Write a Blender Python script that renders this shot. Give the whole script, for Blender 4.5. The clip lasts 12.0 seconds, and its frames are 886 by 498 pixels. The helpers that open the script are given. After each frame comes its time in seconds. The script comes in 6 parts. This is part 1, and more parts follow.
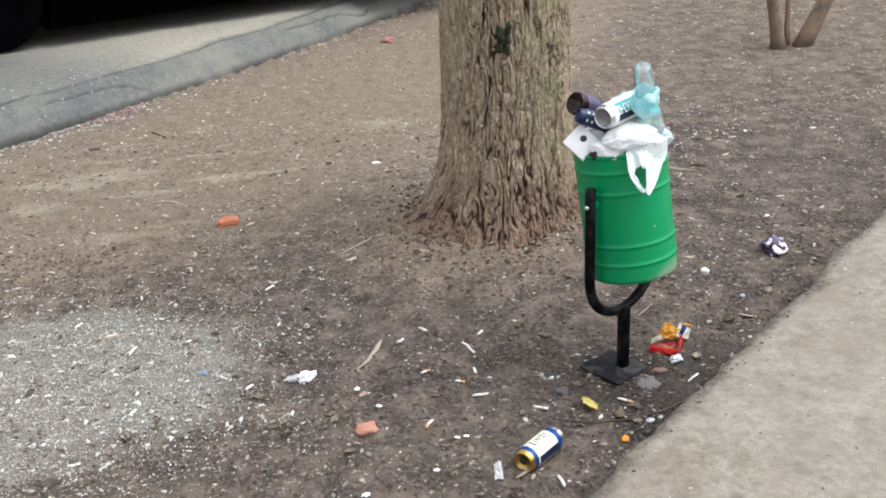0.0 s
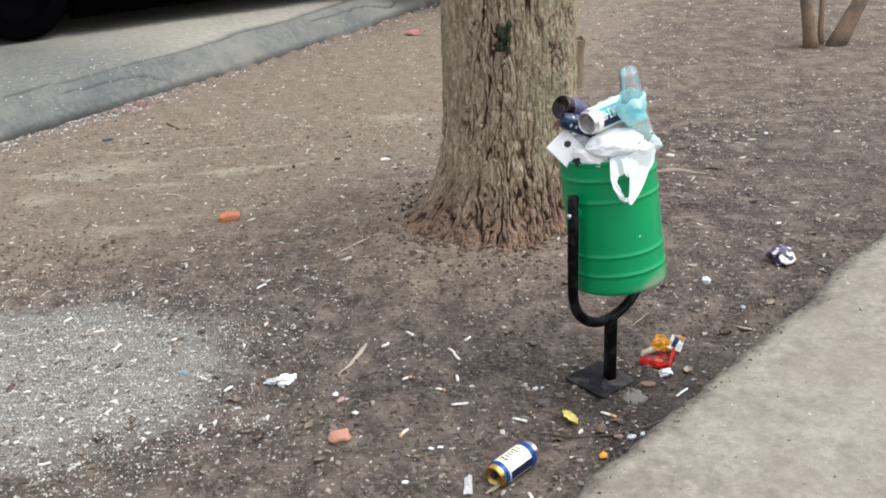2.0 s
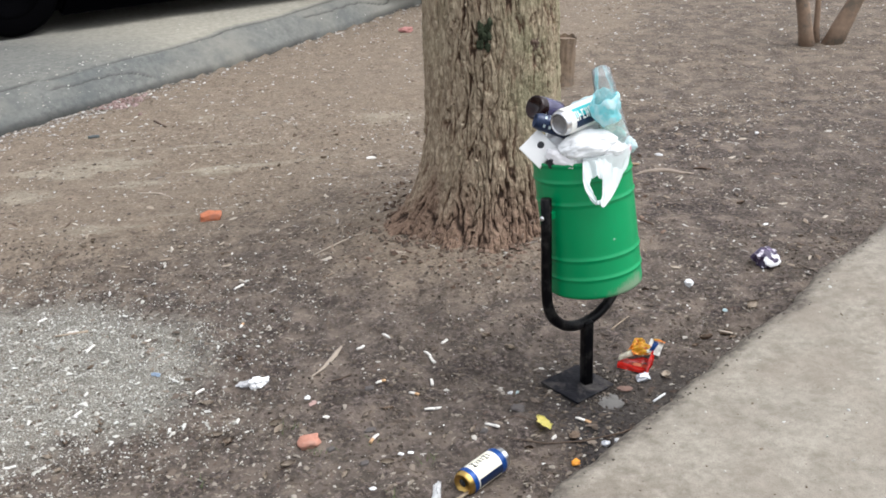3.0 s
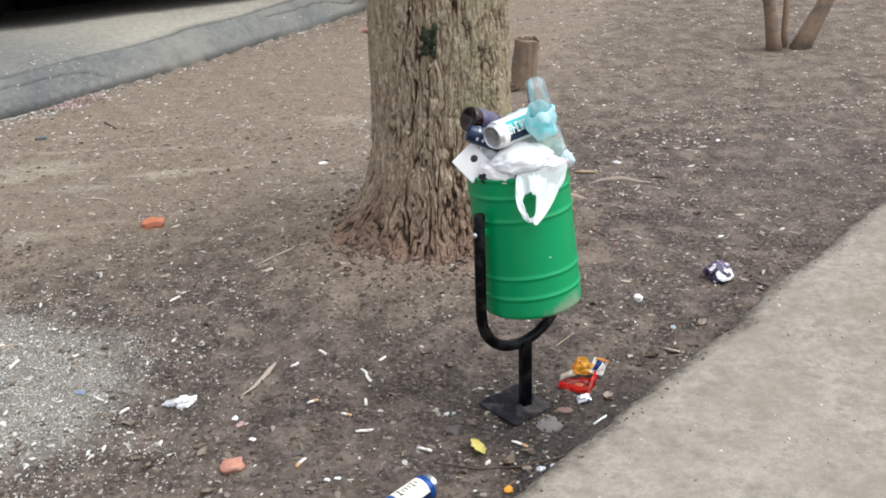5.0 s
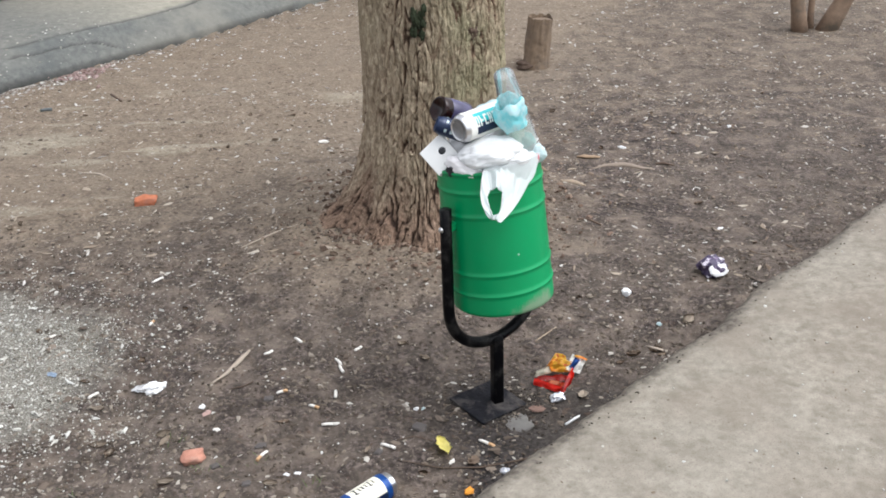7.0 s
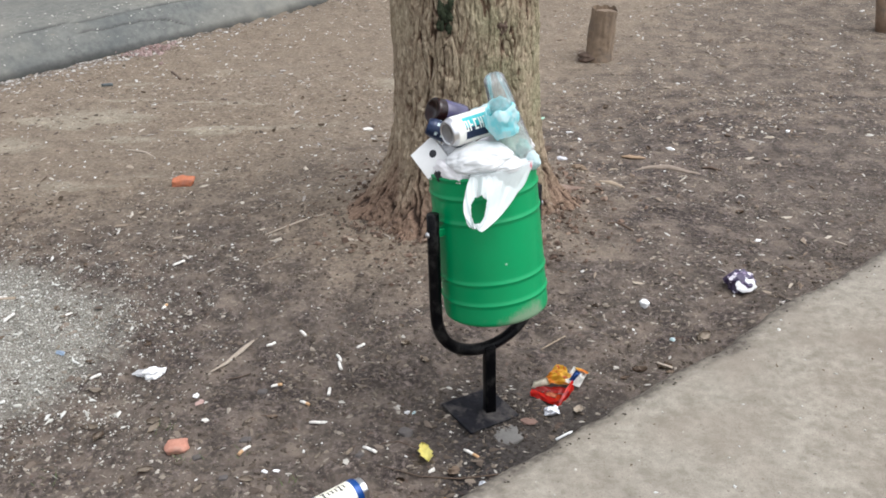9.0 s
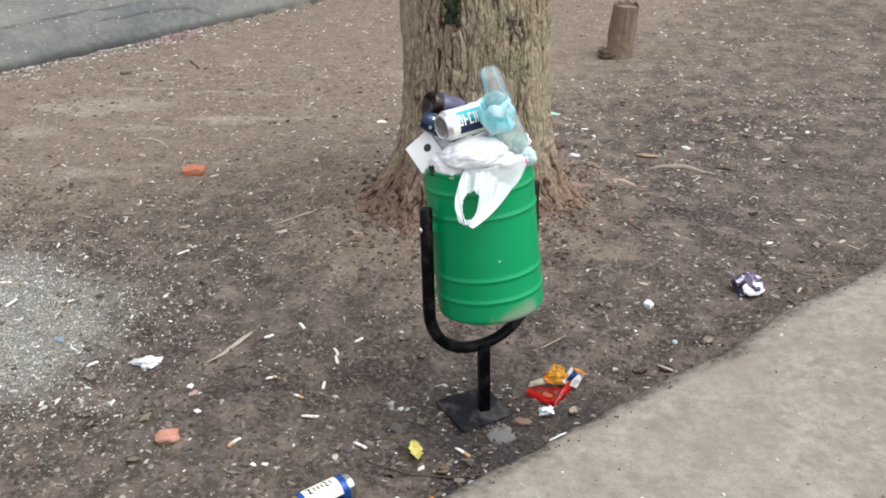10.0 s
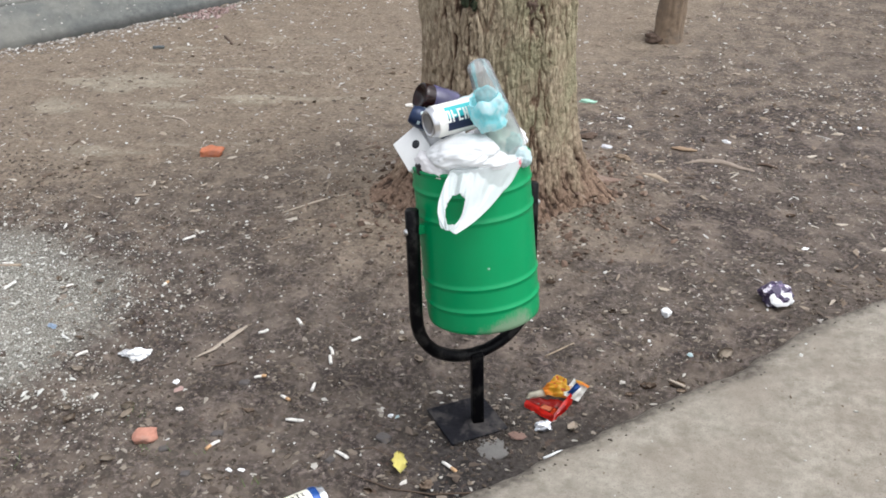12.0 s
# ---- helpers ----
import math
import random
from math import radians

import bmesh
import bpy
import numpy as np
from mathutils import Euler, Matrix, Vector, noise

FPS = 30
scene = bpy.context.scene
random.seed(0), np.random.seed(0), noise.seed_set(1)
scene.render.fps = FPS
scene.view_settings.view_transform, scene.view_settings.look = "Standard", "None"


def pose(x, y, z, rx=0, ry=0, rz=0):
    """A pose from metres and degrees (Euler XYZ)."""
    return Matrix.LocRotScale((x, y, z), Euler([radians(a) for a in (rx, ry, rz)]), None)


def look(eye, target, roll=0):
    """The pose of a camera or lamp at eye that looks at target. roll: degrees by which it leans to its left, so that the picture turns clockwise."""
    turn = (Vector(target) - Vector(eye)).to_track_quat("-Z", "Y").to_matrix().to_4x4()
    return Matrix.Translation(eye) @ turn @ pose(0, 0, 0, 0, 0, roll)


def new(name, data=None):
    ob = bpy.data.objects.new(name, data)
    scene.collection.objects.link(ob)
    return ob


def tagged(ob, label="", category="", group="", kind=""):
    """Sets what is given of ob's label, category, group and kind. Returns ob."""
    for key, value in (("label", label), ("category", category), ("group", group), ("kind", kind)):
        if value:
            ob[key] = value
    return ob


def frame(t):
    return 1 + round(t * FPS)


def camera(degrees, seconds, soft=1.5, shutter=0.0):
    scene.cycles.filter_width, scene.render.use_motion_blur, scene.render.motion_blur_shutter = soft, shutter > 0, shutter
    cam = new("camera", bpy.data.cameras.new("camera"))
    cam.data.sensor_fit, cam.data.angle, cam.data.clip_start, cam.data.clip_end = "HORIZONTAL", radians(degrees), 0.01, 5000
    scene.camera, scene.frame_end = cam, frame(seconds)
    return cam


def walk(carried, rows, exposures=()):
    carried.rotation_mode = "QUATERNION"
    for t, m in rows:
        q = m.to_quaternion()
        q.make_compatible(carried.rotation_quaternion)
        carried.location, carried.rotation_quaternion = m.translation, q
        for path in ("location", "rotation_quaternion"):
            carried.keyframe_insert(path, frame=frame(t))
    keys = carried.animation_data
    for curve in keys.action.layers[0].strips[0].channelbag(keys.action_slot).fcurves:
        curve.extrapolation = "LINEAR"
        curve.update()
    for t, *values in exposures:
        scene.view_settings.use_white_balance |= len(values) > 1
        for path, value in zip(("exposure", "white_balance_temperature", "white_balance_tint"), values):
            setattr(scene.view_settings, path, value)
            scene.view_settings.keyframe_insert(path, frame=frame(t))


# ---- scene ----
cam = camera(45.4, 12.0, soft=1.75)
METRES, EYE, TILT, LEAN, TURN = 1.3195, 1.6, 0.0, 0.0, 0.0
ROWS = [
    (0.0, 0.0, 0.0, 0.0, -1.27, -24.47, 2.79),
    (0.5, 0.0347, 0.0043, 0.0043, -0.6, -24.55, 2.9),
    (1.0, 0.0706, 0.0262, 0.0033, 0.23, -24.68, 2.86),
    (1.5, 0.107, 0.0465, 0.0023, 1.07, -24.8, 2.81),
    (2.0, 0.1395, 0.0659, -0.0015, 1.7, -24.89, 2.71),
    (2.5, 0.1723, 0.084, -0.0047, 2.04, -24.99, 2.66),
    (3.0, 0.2058, 0.1052, -0.0092, 2.12, -25.07, 2.67),
    (5.0, 0.3025, 0.1997, -0.0143, 1.52, -25.28, 1.99),
    (5.5, 0.3282, 0.2172, -0.0082, 1.54, -25.76, 1.9),
    (6.0, 0.353, 0.2381, -0.006, 2.0, -26.19, 1.67),
    (6.5, 0.3832, 0.2588, -0.0039, 2.79, -26.6, 1.55),
    (7.0, 0.4344, 0.2764, -0.0003, 4.16, -26.93, 1.76),
    (9.0, 0.6241, 0.3635, 0.0141, 10.47, -27.9, 1.6),
    (9.5, 0.655, 0.3816, 0.0079, 11.62, -27.98, 1.39),
    (10.0, 0.6846, 0.3993, 0.0024, 12.64, -28.14, 1.26),
    (10.5, 0.7229, 0.4203, 0.0066, 13.71, -28.59, 1.39),
    (11.0, 0.7534, 0.4684, -0.0026, 14.94, -28.94, 1.59),
    (11.5, 0.7775, 0.5137, -0.0082, 16.05, -29.24, 1.68),
    (12.0, 0.7805, 0.554, -0.0137, 16.82, -29.46, 1.39),
]
walk(cam, [(t, pose(0, 0, EYE, TILT, LEAN, TURN) @ pose(METRES * x, METRES * y, METRES * z, 90 + pitch, roll, yaw)) for t, x, y, z, yaw, pitch, roll in ROWS], [(0.0, 1.03, 6200, 10), (5.5, 1.01, 6200, 10), (12.0, 0.94, 6200, 10)])


# ---------------------------------------------------------------- light
SUN_EL, SUN_AZ = 64.0, 95.0          # degrees; azimuth clockwise from +y
world = bpy.data.worlds.new("overcast_sky")
scene.world = world
world.use_nodes = True
wn = world.node_tree.nodes
sky = wn.new("ShaderNodeTexSky")
sky.sky_type = "NISHITA"
sky.sun_disc = False
sky.sun_elevation, sky.sun_rotation = radians(SUN_EL), radians(SUN_AZ)
sky.dust_density, sky.air_density, sky.ozone_density = 4.0, 1.0, 1.0
pale = wn.new("ShaderNodeHueSaturation")
pale.inputs["Saturation"].default_value = 0.18
world.node_tree.links.new(sky.outputs["Color"], pale.inputs["Color"])
world.node_tree.links.new(pale.outputs["Color"], wn["Background"].inputs["Color"])
wn["Background"].inputs["Strength"].default_value = 0.15

lamp = bpy.data.lights.new("sun", "SUN")
lamp.energy, lamp.angle, lamp.color = 0.7, radians(70), (1.0, 0.97, 0.93)
sun = new("sun", lamp)
sa, se = radians(SUN_AZ), radians(SUN_EL)
sun.matrix_world = look((8 * math.sin(sa) * math.cos(se), 8 * math.cos(sa) * math.cos(se), 8 * math.sin(se)), (0, 0, 0))


# ---------------------------------------------------------------- numeric noise
np.seterr(over="ignore")


def hash01(ix, iy, iz, seed):
    h = (ix.astype(np.int64) * 374761393 + iy.astype(np.int64) * 668265263 + iz.astype(np.int64) * 2147483647 + seed * 974711) & 0xFFFFFFFF
    h = ((h ^ (h >> 13)) * 1274126177) & 0xFFFFFFFF
    h = ((h ^ (h >> 15)) * 2246822519) & 0xFFFFFFFF
    return ((h ^ (h >> 16)) & 0xFFFFFF) / float(0xFFFFFF)


def vnoise(x, y, z=None, seed=0):
    """Smooth value noise in 0..1 on arrays."""
    x, y = np.asarray(x, float), np.asarray(y, float)
    z = np.zeros_like(x) if z is None else np.asarray(z, float)
    ix, iy, iz = np.floor(x), np.floor(y), np.floor(z)
    fx, fy, fz = x - ix, y - iy, z - iz
    fx, fy, fz = [f * f * f * (f * (6 * f - 15) + 10) for f in (fx, fy, fz)]
    out = 0
    for dx in (0, 1):
        for dy in (0, 1):
            for dz in (0, 1):
                w = (fx if dx else 1 - fx) * (fy if dy else 1 - fy) * (fz if dz else 1 - fz)
                out = out + w * hash01(ix + dx, iy + dy, iz + dz, seed)
    return out


def fbm(x, y, z=None, octaves=4, seed=0, gain=0.5):
    total, amp, norm, k = 0, 1.0, 0.0, 1.0
    for i in range(octaves):
        total = total + amp * vnoise(np.asarray(x) * k, np.asarray(y) * k, None if z is None else np.asarray(z) * k, seed + i * 17)
        norm, amp, k = norm + amp, amp * gain, k * 2.03
    return total / norm


def smooth(a, b, v):
    s = np.clip((np.asarray(v, float) - a) / (b - a), 0, 1)
    return s * s * (3 - 2 * s)


# ---------------------------------------------------------------- materials
def material(name, rough=0.8, metal=0.0, spec=0.5):
    m = bpy.data.materials.new(name)
    m.use_nodes = True
    b = m.node_tree.nodes["Principled BSDF"]
    b.inputs["Roughness"].default_value = rough
    b.inputs["Metallic"].default_value = metal
    b.inputs["Specular IOR Level"].default_value = spec
    return m, m.node_tree.nodes, m.node_tree.links, b


def node(nt, kind, **values):
    n = nt.new(kind)
    for k, v in values.items():
        n.inputs[k.replace("_", " ")].default_value = v
    return n


def coords(nt, ln, scale=(1, 1, 1), world_space=False):
    tc, mp = nt.new("ShaderNodeTexCoord"), nt.new("ShaderNodeMapping")
    mp.inputs["Scale"].default_value = scale
    if world_space:
        g = nt.new("ShaderNodeNewGeometry")
        ln.new(g.outputs["Position"], mp.inputs["Vector"])
    else:
        ln.new(tc.outputs["Object"], mp.inputs["Vector"])
    return mp.outputs["Vector"]


def ramp(nt, ln, src, stops):
    r = nt.new("ShaderNodeValToRGB")
    el = r.color_ramp.elements
    while len(el) < len(stops):
        el.new(0.5)
    for e, (p, c) in zip(el, stops):
        e.position, e.color = p, (*c, 1) if len(c) == 3 else c
    ln.new(src, r.inputs["Fac"])
    return r.outputs["Color"]


def mix(nt, ln, fac, a, b, blend="MIX"):
    n = nt.new("ShaderNodeMix")
    n.data_type, n.blend_type = "RGBA", blend
    for sock, v in ((n.inputs[0], fac), (n.inputs[6], a), (n.inputs[7], b)):
        if isinstance(v, (int, float)):
            sock.default_value = v
        elif isinstance(v, tuple):
            sock.default_value = (*v, 1)
        else:
            ln.new(v, sock)
    return n.outputs[2]


def noise_tex(nt, ln, vec, scale, detail=6, rough=0.6):
    n = node(nt, "ShaderNodeTexNoise", Scale=scale, Detail=detail, Roughness=rough)
    ln.new(vec, n.inputs["Vector"])
    return n.outputs["Fac"]


def bump(nt, ln, b, height, strength, dist):
    n = node(nt, "ShaderNodeBump", Strength=strength, Distance=dist)
    ln.new(height, n.inputs["Height"])
    ln.new(n.outputs["Normal"], b.inputs["Normal"])


def attr(nt, name):
    a = nt.new("ShaderNodeAttribute")
    a.attribute_name = name
    return a.outputs["Fac"]


def simple(name, colour, rough=0.6, metal=0.0, vary=0.25, scale=60, bumpy=0.2, dist=0.002, spec=0.5, stain=None):
    """A plain surface with fine grain, blotches and relief."""
    m, nt, ln, b = material(name, rough, metal, spec)
    v = coords(nt, ln)
    fine, broad = noise_tex(nt, ln, v, scale), noise_tex(nt, ln, v, scale * 0.17, 3)
    lo, hi = [tuple(min(1, c * k) for c in colour) for k in (1 - vary, 1 + vary)]
    col = mix(nt, ln, broad, ramp(nt, ln, fine, [(0.3, lo), (0.7, hi)]), colour)
    if stain:
        col = mix(nt, ln, ramp(nt, ln, noise_tex(nt, ln, v, scale * 0.3, 8, 0.7), [(0.50, (0, 0, 0)), (0.62, (1, 1, 1))]), col, stain)
    ln.new(col, b.inputs["Base Color"])
    if bumpy:
        bump(nt, ln, b, fine, bumpy, dist)
    return m


def soil_material():
    m, nt, ln, b = material("bare_soil", 0.95, 0, 0.25)
    v = coords(nt, ln, world_space=True)
    grit, crumb, blotch, broad = noise_tex(nt, ln, v, 260, 5, 0.7), noise_tex(nt, ln, v, 70, 6, 0.7), noise_tex(nt, ln, v, 9, 6, 0.65), noise_tex(nt, ln, v, 1.6, 4, 0.55)
    dark = ramp(nt, ln, crumb, [(0.41, (0.018, 0.0132, 0.0126)), (0.51, (0.084, 0.0630, 0.0585)), (0.63, (0.270, 0.213, 0.193))])
    warm = ramp(nt, ln, crumb, [(0.34, (0.218, 0.160, 0.116)), (0.5, (0.330, 0.253, 0.188)), (0.68, (0.470, 0.374, 0.290))])
    grey = ramp(nt, ln, grit, [(0.39, (0.125, 0.112, 0.096)), (0.51, (0.285, 0.263, 0.230)), (0.60, (0.620, 0.592, 0.535))])
    # dark tone for damp ground and for shade painted along the footway
    damp_shade = ramp(nt, ln, crumb, [(0.42, (0.012, 0.0108, 0.0118)), (0.62, (0.088, 0.074, 0.073))])
    clod = noise_tex(nt, ln, v, 24, 5, 0.6)
    c = mix(nt, ln, ramp(nt, ln, clod, [(0.44, (0.55, 0.55, 0.55)), (0.56, (0, 0, 0))]), dark, (0.078, 0.061, 0.049))
    c = mix(nt, ln, ramp(nt, ln, blotch, [(0.46, (0, 0, 0)), (0.62, (0.7, 0.7, 0.7))]), c, (0.245, 0.190, 0.162))

    def masked(name, soft, lo=0.35, hi=0.8):
        s = nt.new("ShaderNodeMath")
        s.operation = "MULTIPLY_ADD"
        ln.new(blotch, s.inputs[0])
        s.inputs[1].default_value = soft
        ln.new(attr(nt, name), s.inputs[2])
        return ramp(nt, ln, s.outputs[0], [(lo + soft * 0.5, (0, 0, 0)), (hi + soft * 0.5, (1, 1, 1))])

    c = mix(nt, ln, mix(nt, ln, 1.0, masked("dry", 0.8, 0.18, 0.98), (0.8, 0.8, 0.8), "MULTIPLY"), c, warm)
    c = mix(nt, ln, masked("sand", 0.5), c, ramp(nt, ln, crumb, [(0.3, (0.290, 0.236, 0.178)), (0.7, (0.520, 0.450, 0.355))]))
    c = mix(nt, ln, masked("pale", 0.7), c, grey)
    c = mix(nt, ln, masked("damp_shade", 0.5), c, damp_shade)
    # scattered pale grains
    vor = node(nt, "ShaderNodeTexVoronoi", Scale=95.0)
    ln.new(v, vor.inputs["Vector"])
    grains = ramp(nt, ln, vor.outputs["Distance"], [(0.10, (1, 1, 1)), (0.17, (0, 0, 0))])
    pick = nt.new("ShaderNodeSeparateColor")
    ln.new(vor.outputs["Color"], pick.inputs["Color"])
    rare = ramp(nt, ln, pick.outputs[0], [(0.74, (0, 0, 0)), (0.80, (1, 1, 1))])
    c = mix(nt, ln, mix(nt, ln, 1.0, grains, rare, "MULTIPLY"), c, (0.36, 0.31, 0.25))
    c = mix(nt, ln, ramp(nt, ln, broad, [(0.3, (0, 0, 0)), (0.8, (0.35, 0.35, 0.35))]), c, (0.29, 0.235, 0.192))
    # trodden mottling, lengthwise smears and small russet specks
    mott = noise_tex(nt, ln, v, 13, 5, 0.65)
    c = mix(nt, ln, 1.0, c, ramp(nt, ln, mott, [(0.34, (0.84, 0.825, 0.82)), (0.50, (0.98, 0.98, 0.98)), (0.66, (1.12, 1.11, 1.10))]), "MULTIPLY")
    smear = noise_tex(nt, ln, coords(nt, ln, (0.35, 1, 1), True), 34, 4, 0.6)
    c = mix(nt, ln, 1.0, c, ramp(nt, ln, smear, [(0.34, (0.93, 0.92, 0.92)), (0.50, (1.0, 1.0, 1.0)), (0.68, (1.06, 1.05, 1.05))]), "MULTIPLY")
    speck = noise_tex(nt, ln, v, 48, 3, 0.5)
    c = mix(nt, ln, ramp(nt, ln, speck, [(0.64, (0, 0, 0)), (0.69, (0.45, 0.45, 0.45))]), c, (0.165, 0.098, 0.070))
    c = mix(nt, ln, 1.0, c, (0.645, 0.665, 0.650), "MULTIPLY")
    ln.new(c, b.inputs["Base Color"])
    h = nt.new("ShaderNodeMath")
    h.operation = "MULTIPLY_ADD"
    ln.new(crumb, h.inputs[0])
    h.inputs[1].default_value = 2.0
    ln.new(grit, h.inputs[2])
    bump(nt, ln, b, h.outputs[0], 0.60, 0.005)
    return m


def path_material():
    m, nt, ln, b = material("dusty_path", 0.93, 0, 0.25)
    v = coords(nt, ln, world_space=True)
    grit, crumb, blotch, broad = noise_tex(nt, ln, v, 320, 4, 0.7), noise_tex(nt, ln, v, 45, 6, 0.65), noise_tex(nt, ln, v, 7, 5, 0.6), noise_tex(nt, ln, v, 1.5, 4, 0.5)
    c = ramp(nt, ln, crumb, [(0.34, (0.206, 0.184, 0.152)), (0.5, (0.272, 0.246, 0.206)), (0.66, (0.332, 0.303, 0.257))])
    c = mix(nt, ln, ramp(nt, ln, blotch, [(0.48, (0, 0, 0)), (0.68, (0.6, 0.6, 0.6))]), c, (0.176, 0.146, 0.117))
    c = mix(nt, ln, ramp(nt, ln, broad, [(0.35, (0, 0, 0)), (0.7, (0.5, 0.5, 0.5))]), c, (0.295, 0.274, 0.236))
    scuff = noise_tex(nt, ln, v, 19, 6, 0.7)
    c = mix(nt, ln, 1.0, c, ramp(nt, ln, scuff, [(0.36, (0.80, 0.79, 0.77)), (0.50, (1.0, 1.0, 1.0)), (0.64, (1.13, 1.13, 1.13))]), "MULTIPLY")
    c = mix(nt, ln, ramp(nt, ln, noise_tex(nt, ln, v, 4.0, 5, 0.6), [(0.46, (0, 0, 0)), (0.66, (0.55, 0.55, 0.55))]), c, (0.225, 0.192, 0.158))
    edge = nt.new("ShaderNodeMath")
    edge.operation = "MULTIPLY_ADD"
    ln.new(blotch, edge.inputs[0])
    edge.inputs[1].default_value = 0.8
    ln.new(attr(nt, "rim"), edge.inputs[2])
    c = mix(nt, ln, ramp(nt, ln, edge.outputs[0], [(0.6, (0, 0, 0)), (1.1, (0.95, 0.95, 0.95))]), c, ramp(nt, ln, crumb, [(0.40, (0.075, 0.065, 0.055)), (0.60, (0.185, 0.163, 0.138))]))
    vor = node(nt, "ShaderNodeTexVoronoi", Scale=48.0)
    ln.new(v, vor.inputs["Vector"])
    pick = nt.new("ShaderNodeSeparateColor")
    ln.new(vor.outputs["Color"], pick.inputs["Color"])
    spots = mix(nt, ln, 1.0, ramp(nt, ln, vor.outputs["Distance"], [(0.09, (1, 1, 1)), (0.16, (0, 0, 0))]), ramp(nt, ln, pick.outputs[0], [(0.86, (0, 0, 0)), (0.9, (1, 1, 1))]), "MULTIPLY")
    c = mix(nt, ln, spots, c, (0.15, 0.127, 0.107))
    c = mix(nt, ln, ramp(nt, ln, grit, [(0.38, (0.6, 0.6, 0.6)), (0.45, (0, 0, 0))]), c, (0.14, 0.12, 0.10))
    c = mix(nt, ln, 1.0, c, (0.905, 0.890, 0.870), "MULTIPLY")
    ln.new(c, b.inputs["Base Color"])
    bump(nt, ln, b, mix(nt, ln, 0.45, crumb, grit), 0.35, 0.005)
    return m


def asphalt_material():
    m, nt, ln, b = material("worn_asphalt", 0.9, 0, 0.3)
    v = coords(nt, ln, world_space=True)
    grit, crumb, blotch, broad = noise_tex(nt, ln, v, 200, 4, 0.7), noise_tex(nt, ln, v, 30, 6, 0.7), noise_tex(nt, ln, v, 4.5, 6, 0.65), noise_tex(nt, ln, v, 0.9, 3, 0.5)
    c = ramp(nt, ln, crumb, [(0.3, (0.080, 0.083, 0.080)), (0.55, (0.130, 0.132, 0.125)), (0.8, (0.180, 0.178, 0.165))])
    c = mix(nt, ln, ramp(nt, ln, broad, [(0.42, (0, 0, 0)), (0.62, (0.75, 0.75, 0.75))]), c, (0.195, 0.186, 0.162))
    c = mix(nt, ln, ramp(nt, ln, blotch, [(0.48, (0, 0, 0)), (0.64, (0.5, 0.5, 0.5))]), c, (0.072, 0.080, 0.081))
    c = mix(nt, ln, ramp(nt, ln, grit, [(0.66, (0, 0, 0)), (0.74, (0.7, 0.7, 0.7))]), c, (0.42, 0.41, 0.38))
    c = mix(nt, ln, attr(nt, "dusty"), c, ramp(nt, ln, crumb, [(0.3, (0.215, 0.200, 0.164)), (0.7, (0.330, 0.308, 0.258))]))
    # dark cracks, and the edge shade painted with the same mask
    c = mix(nt, ln, attr(nt, "crack_shade"), c, (0.035, 0.034, 0.032))
    c = mix(nt, ln, 1.0, c, (1.04, 1.045, 1.03), "MULTIPLY")
    ln.new(c, b.inputs["Base Color"])
    bump(nt, ln, b, mix(nt, ln, 0.5, crumb, grit), 0.6, 0.005)
    return m


def bark_material():
    m, nt, ln, b = material("furrowed_bark", 0.92, 0, 0.25)
    v = coords(nt, ln)
    st = coords(nt, ln, (1, 1, 0.34))
    fine, strands, blotch = noise_tex(nt, ln, v, 120, 6, 0.7), noise_tex(nt, ln, st, 75, 6, 0.65), noise_tex(nt, ln, v, 6, 5, 0.6)
    plate = ramp(nt, ln, strands, [(0.34, (0.215, 0.160, 0.114)), (0.5, (0.385, 0.305, 0.222)), (0.66, (0.590, 0.490, 0.370))])
    lich = nt.new("ShaderNodeMath")
    lich.operation = "MULTIPLY"
    ln.new(ramp(nt, ln, blotch, [(0.40, (0.15, 0.15, 0.15)), (0.58, (0.85, 0.85, 0.85))]), lich.inputs[0])
    ln.new(attr(nt, "lichen"), lich.inputs[1])
    plate = mix(nt, ln, lich.outputs[0], plate, ramp(nt, ln, fine, [(0.38, (0.190, 0.185, 0.105)), (0.62, (0.420, 0.400, 0.270))]))
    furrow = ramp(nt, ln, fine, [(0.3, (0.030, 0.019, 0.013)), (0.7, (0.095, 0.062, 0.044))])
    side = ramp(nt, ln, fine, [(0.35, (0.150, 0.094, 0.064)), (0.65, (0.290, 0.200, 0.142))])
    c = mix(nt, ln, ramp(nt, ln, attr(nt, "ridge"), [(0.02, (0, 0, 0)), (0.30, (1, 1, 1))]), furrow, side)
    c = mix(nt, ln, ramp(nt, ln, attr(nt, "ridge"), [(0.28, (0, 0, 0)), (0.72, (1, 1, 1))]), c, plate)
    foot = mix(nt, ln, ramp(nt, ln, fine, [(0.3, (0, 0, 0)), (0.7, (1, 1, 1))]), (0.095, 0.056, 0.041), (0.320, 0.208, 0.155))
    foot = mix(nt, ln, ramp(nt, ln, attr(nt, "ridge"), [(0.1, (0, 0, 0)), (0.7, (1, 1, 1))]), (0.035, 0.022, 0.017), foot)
    c = mix(nt, ln, attr(nt, "soil"), c, foot)
    c = mix(nt, ln, 1.0, c, (1.00, 0.995, 0.955), "MULTIPLY")
    ln.new(c, b.inputs["Base Color"])
    bump(nt, ln, b, mix(nt, ln, 0.5, strands, fine), 1.0, 0.012)
    return m


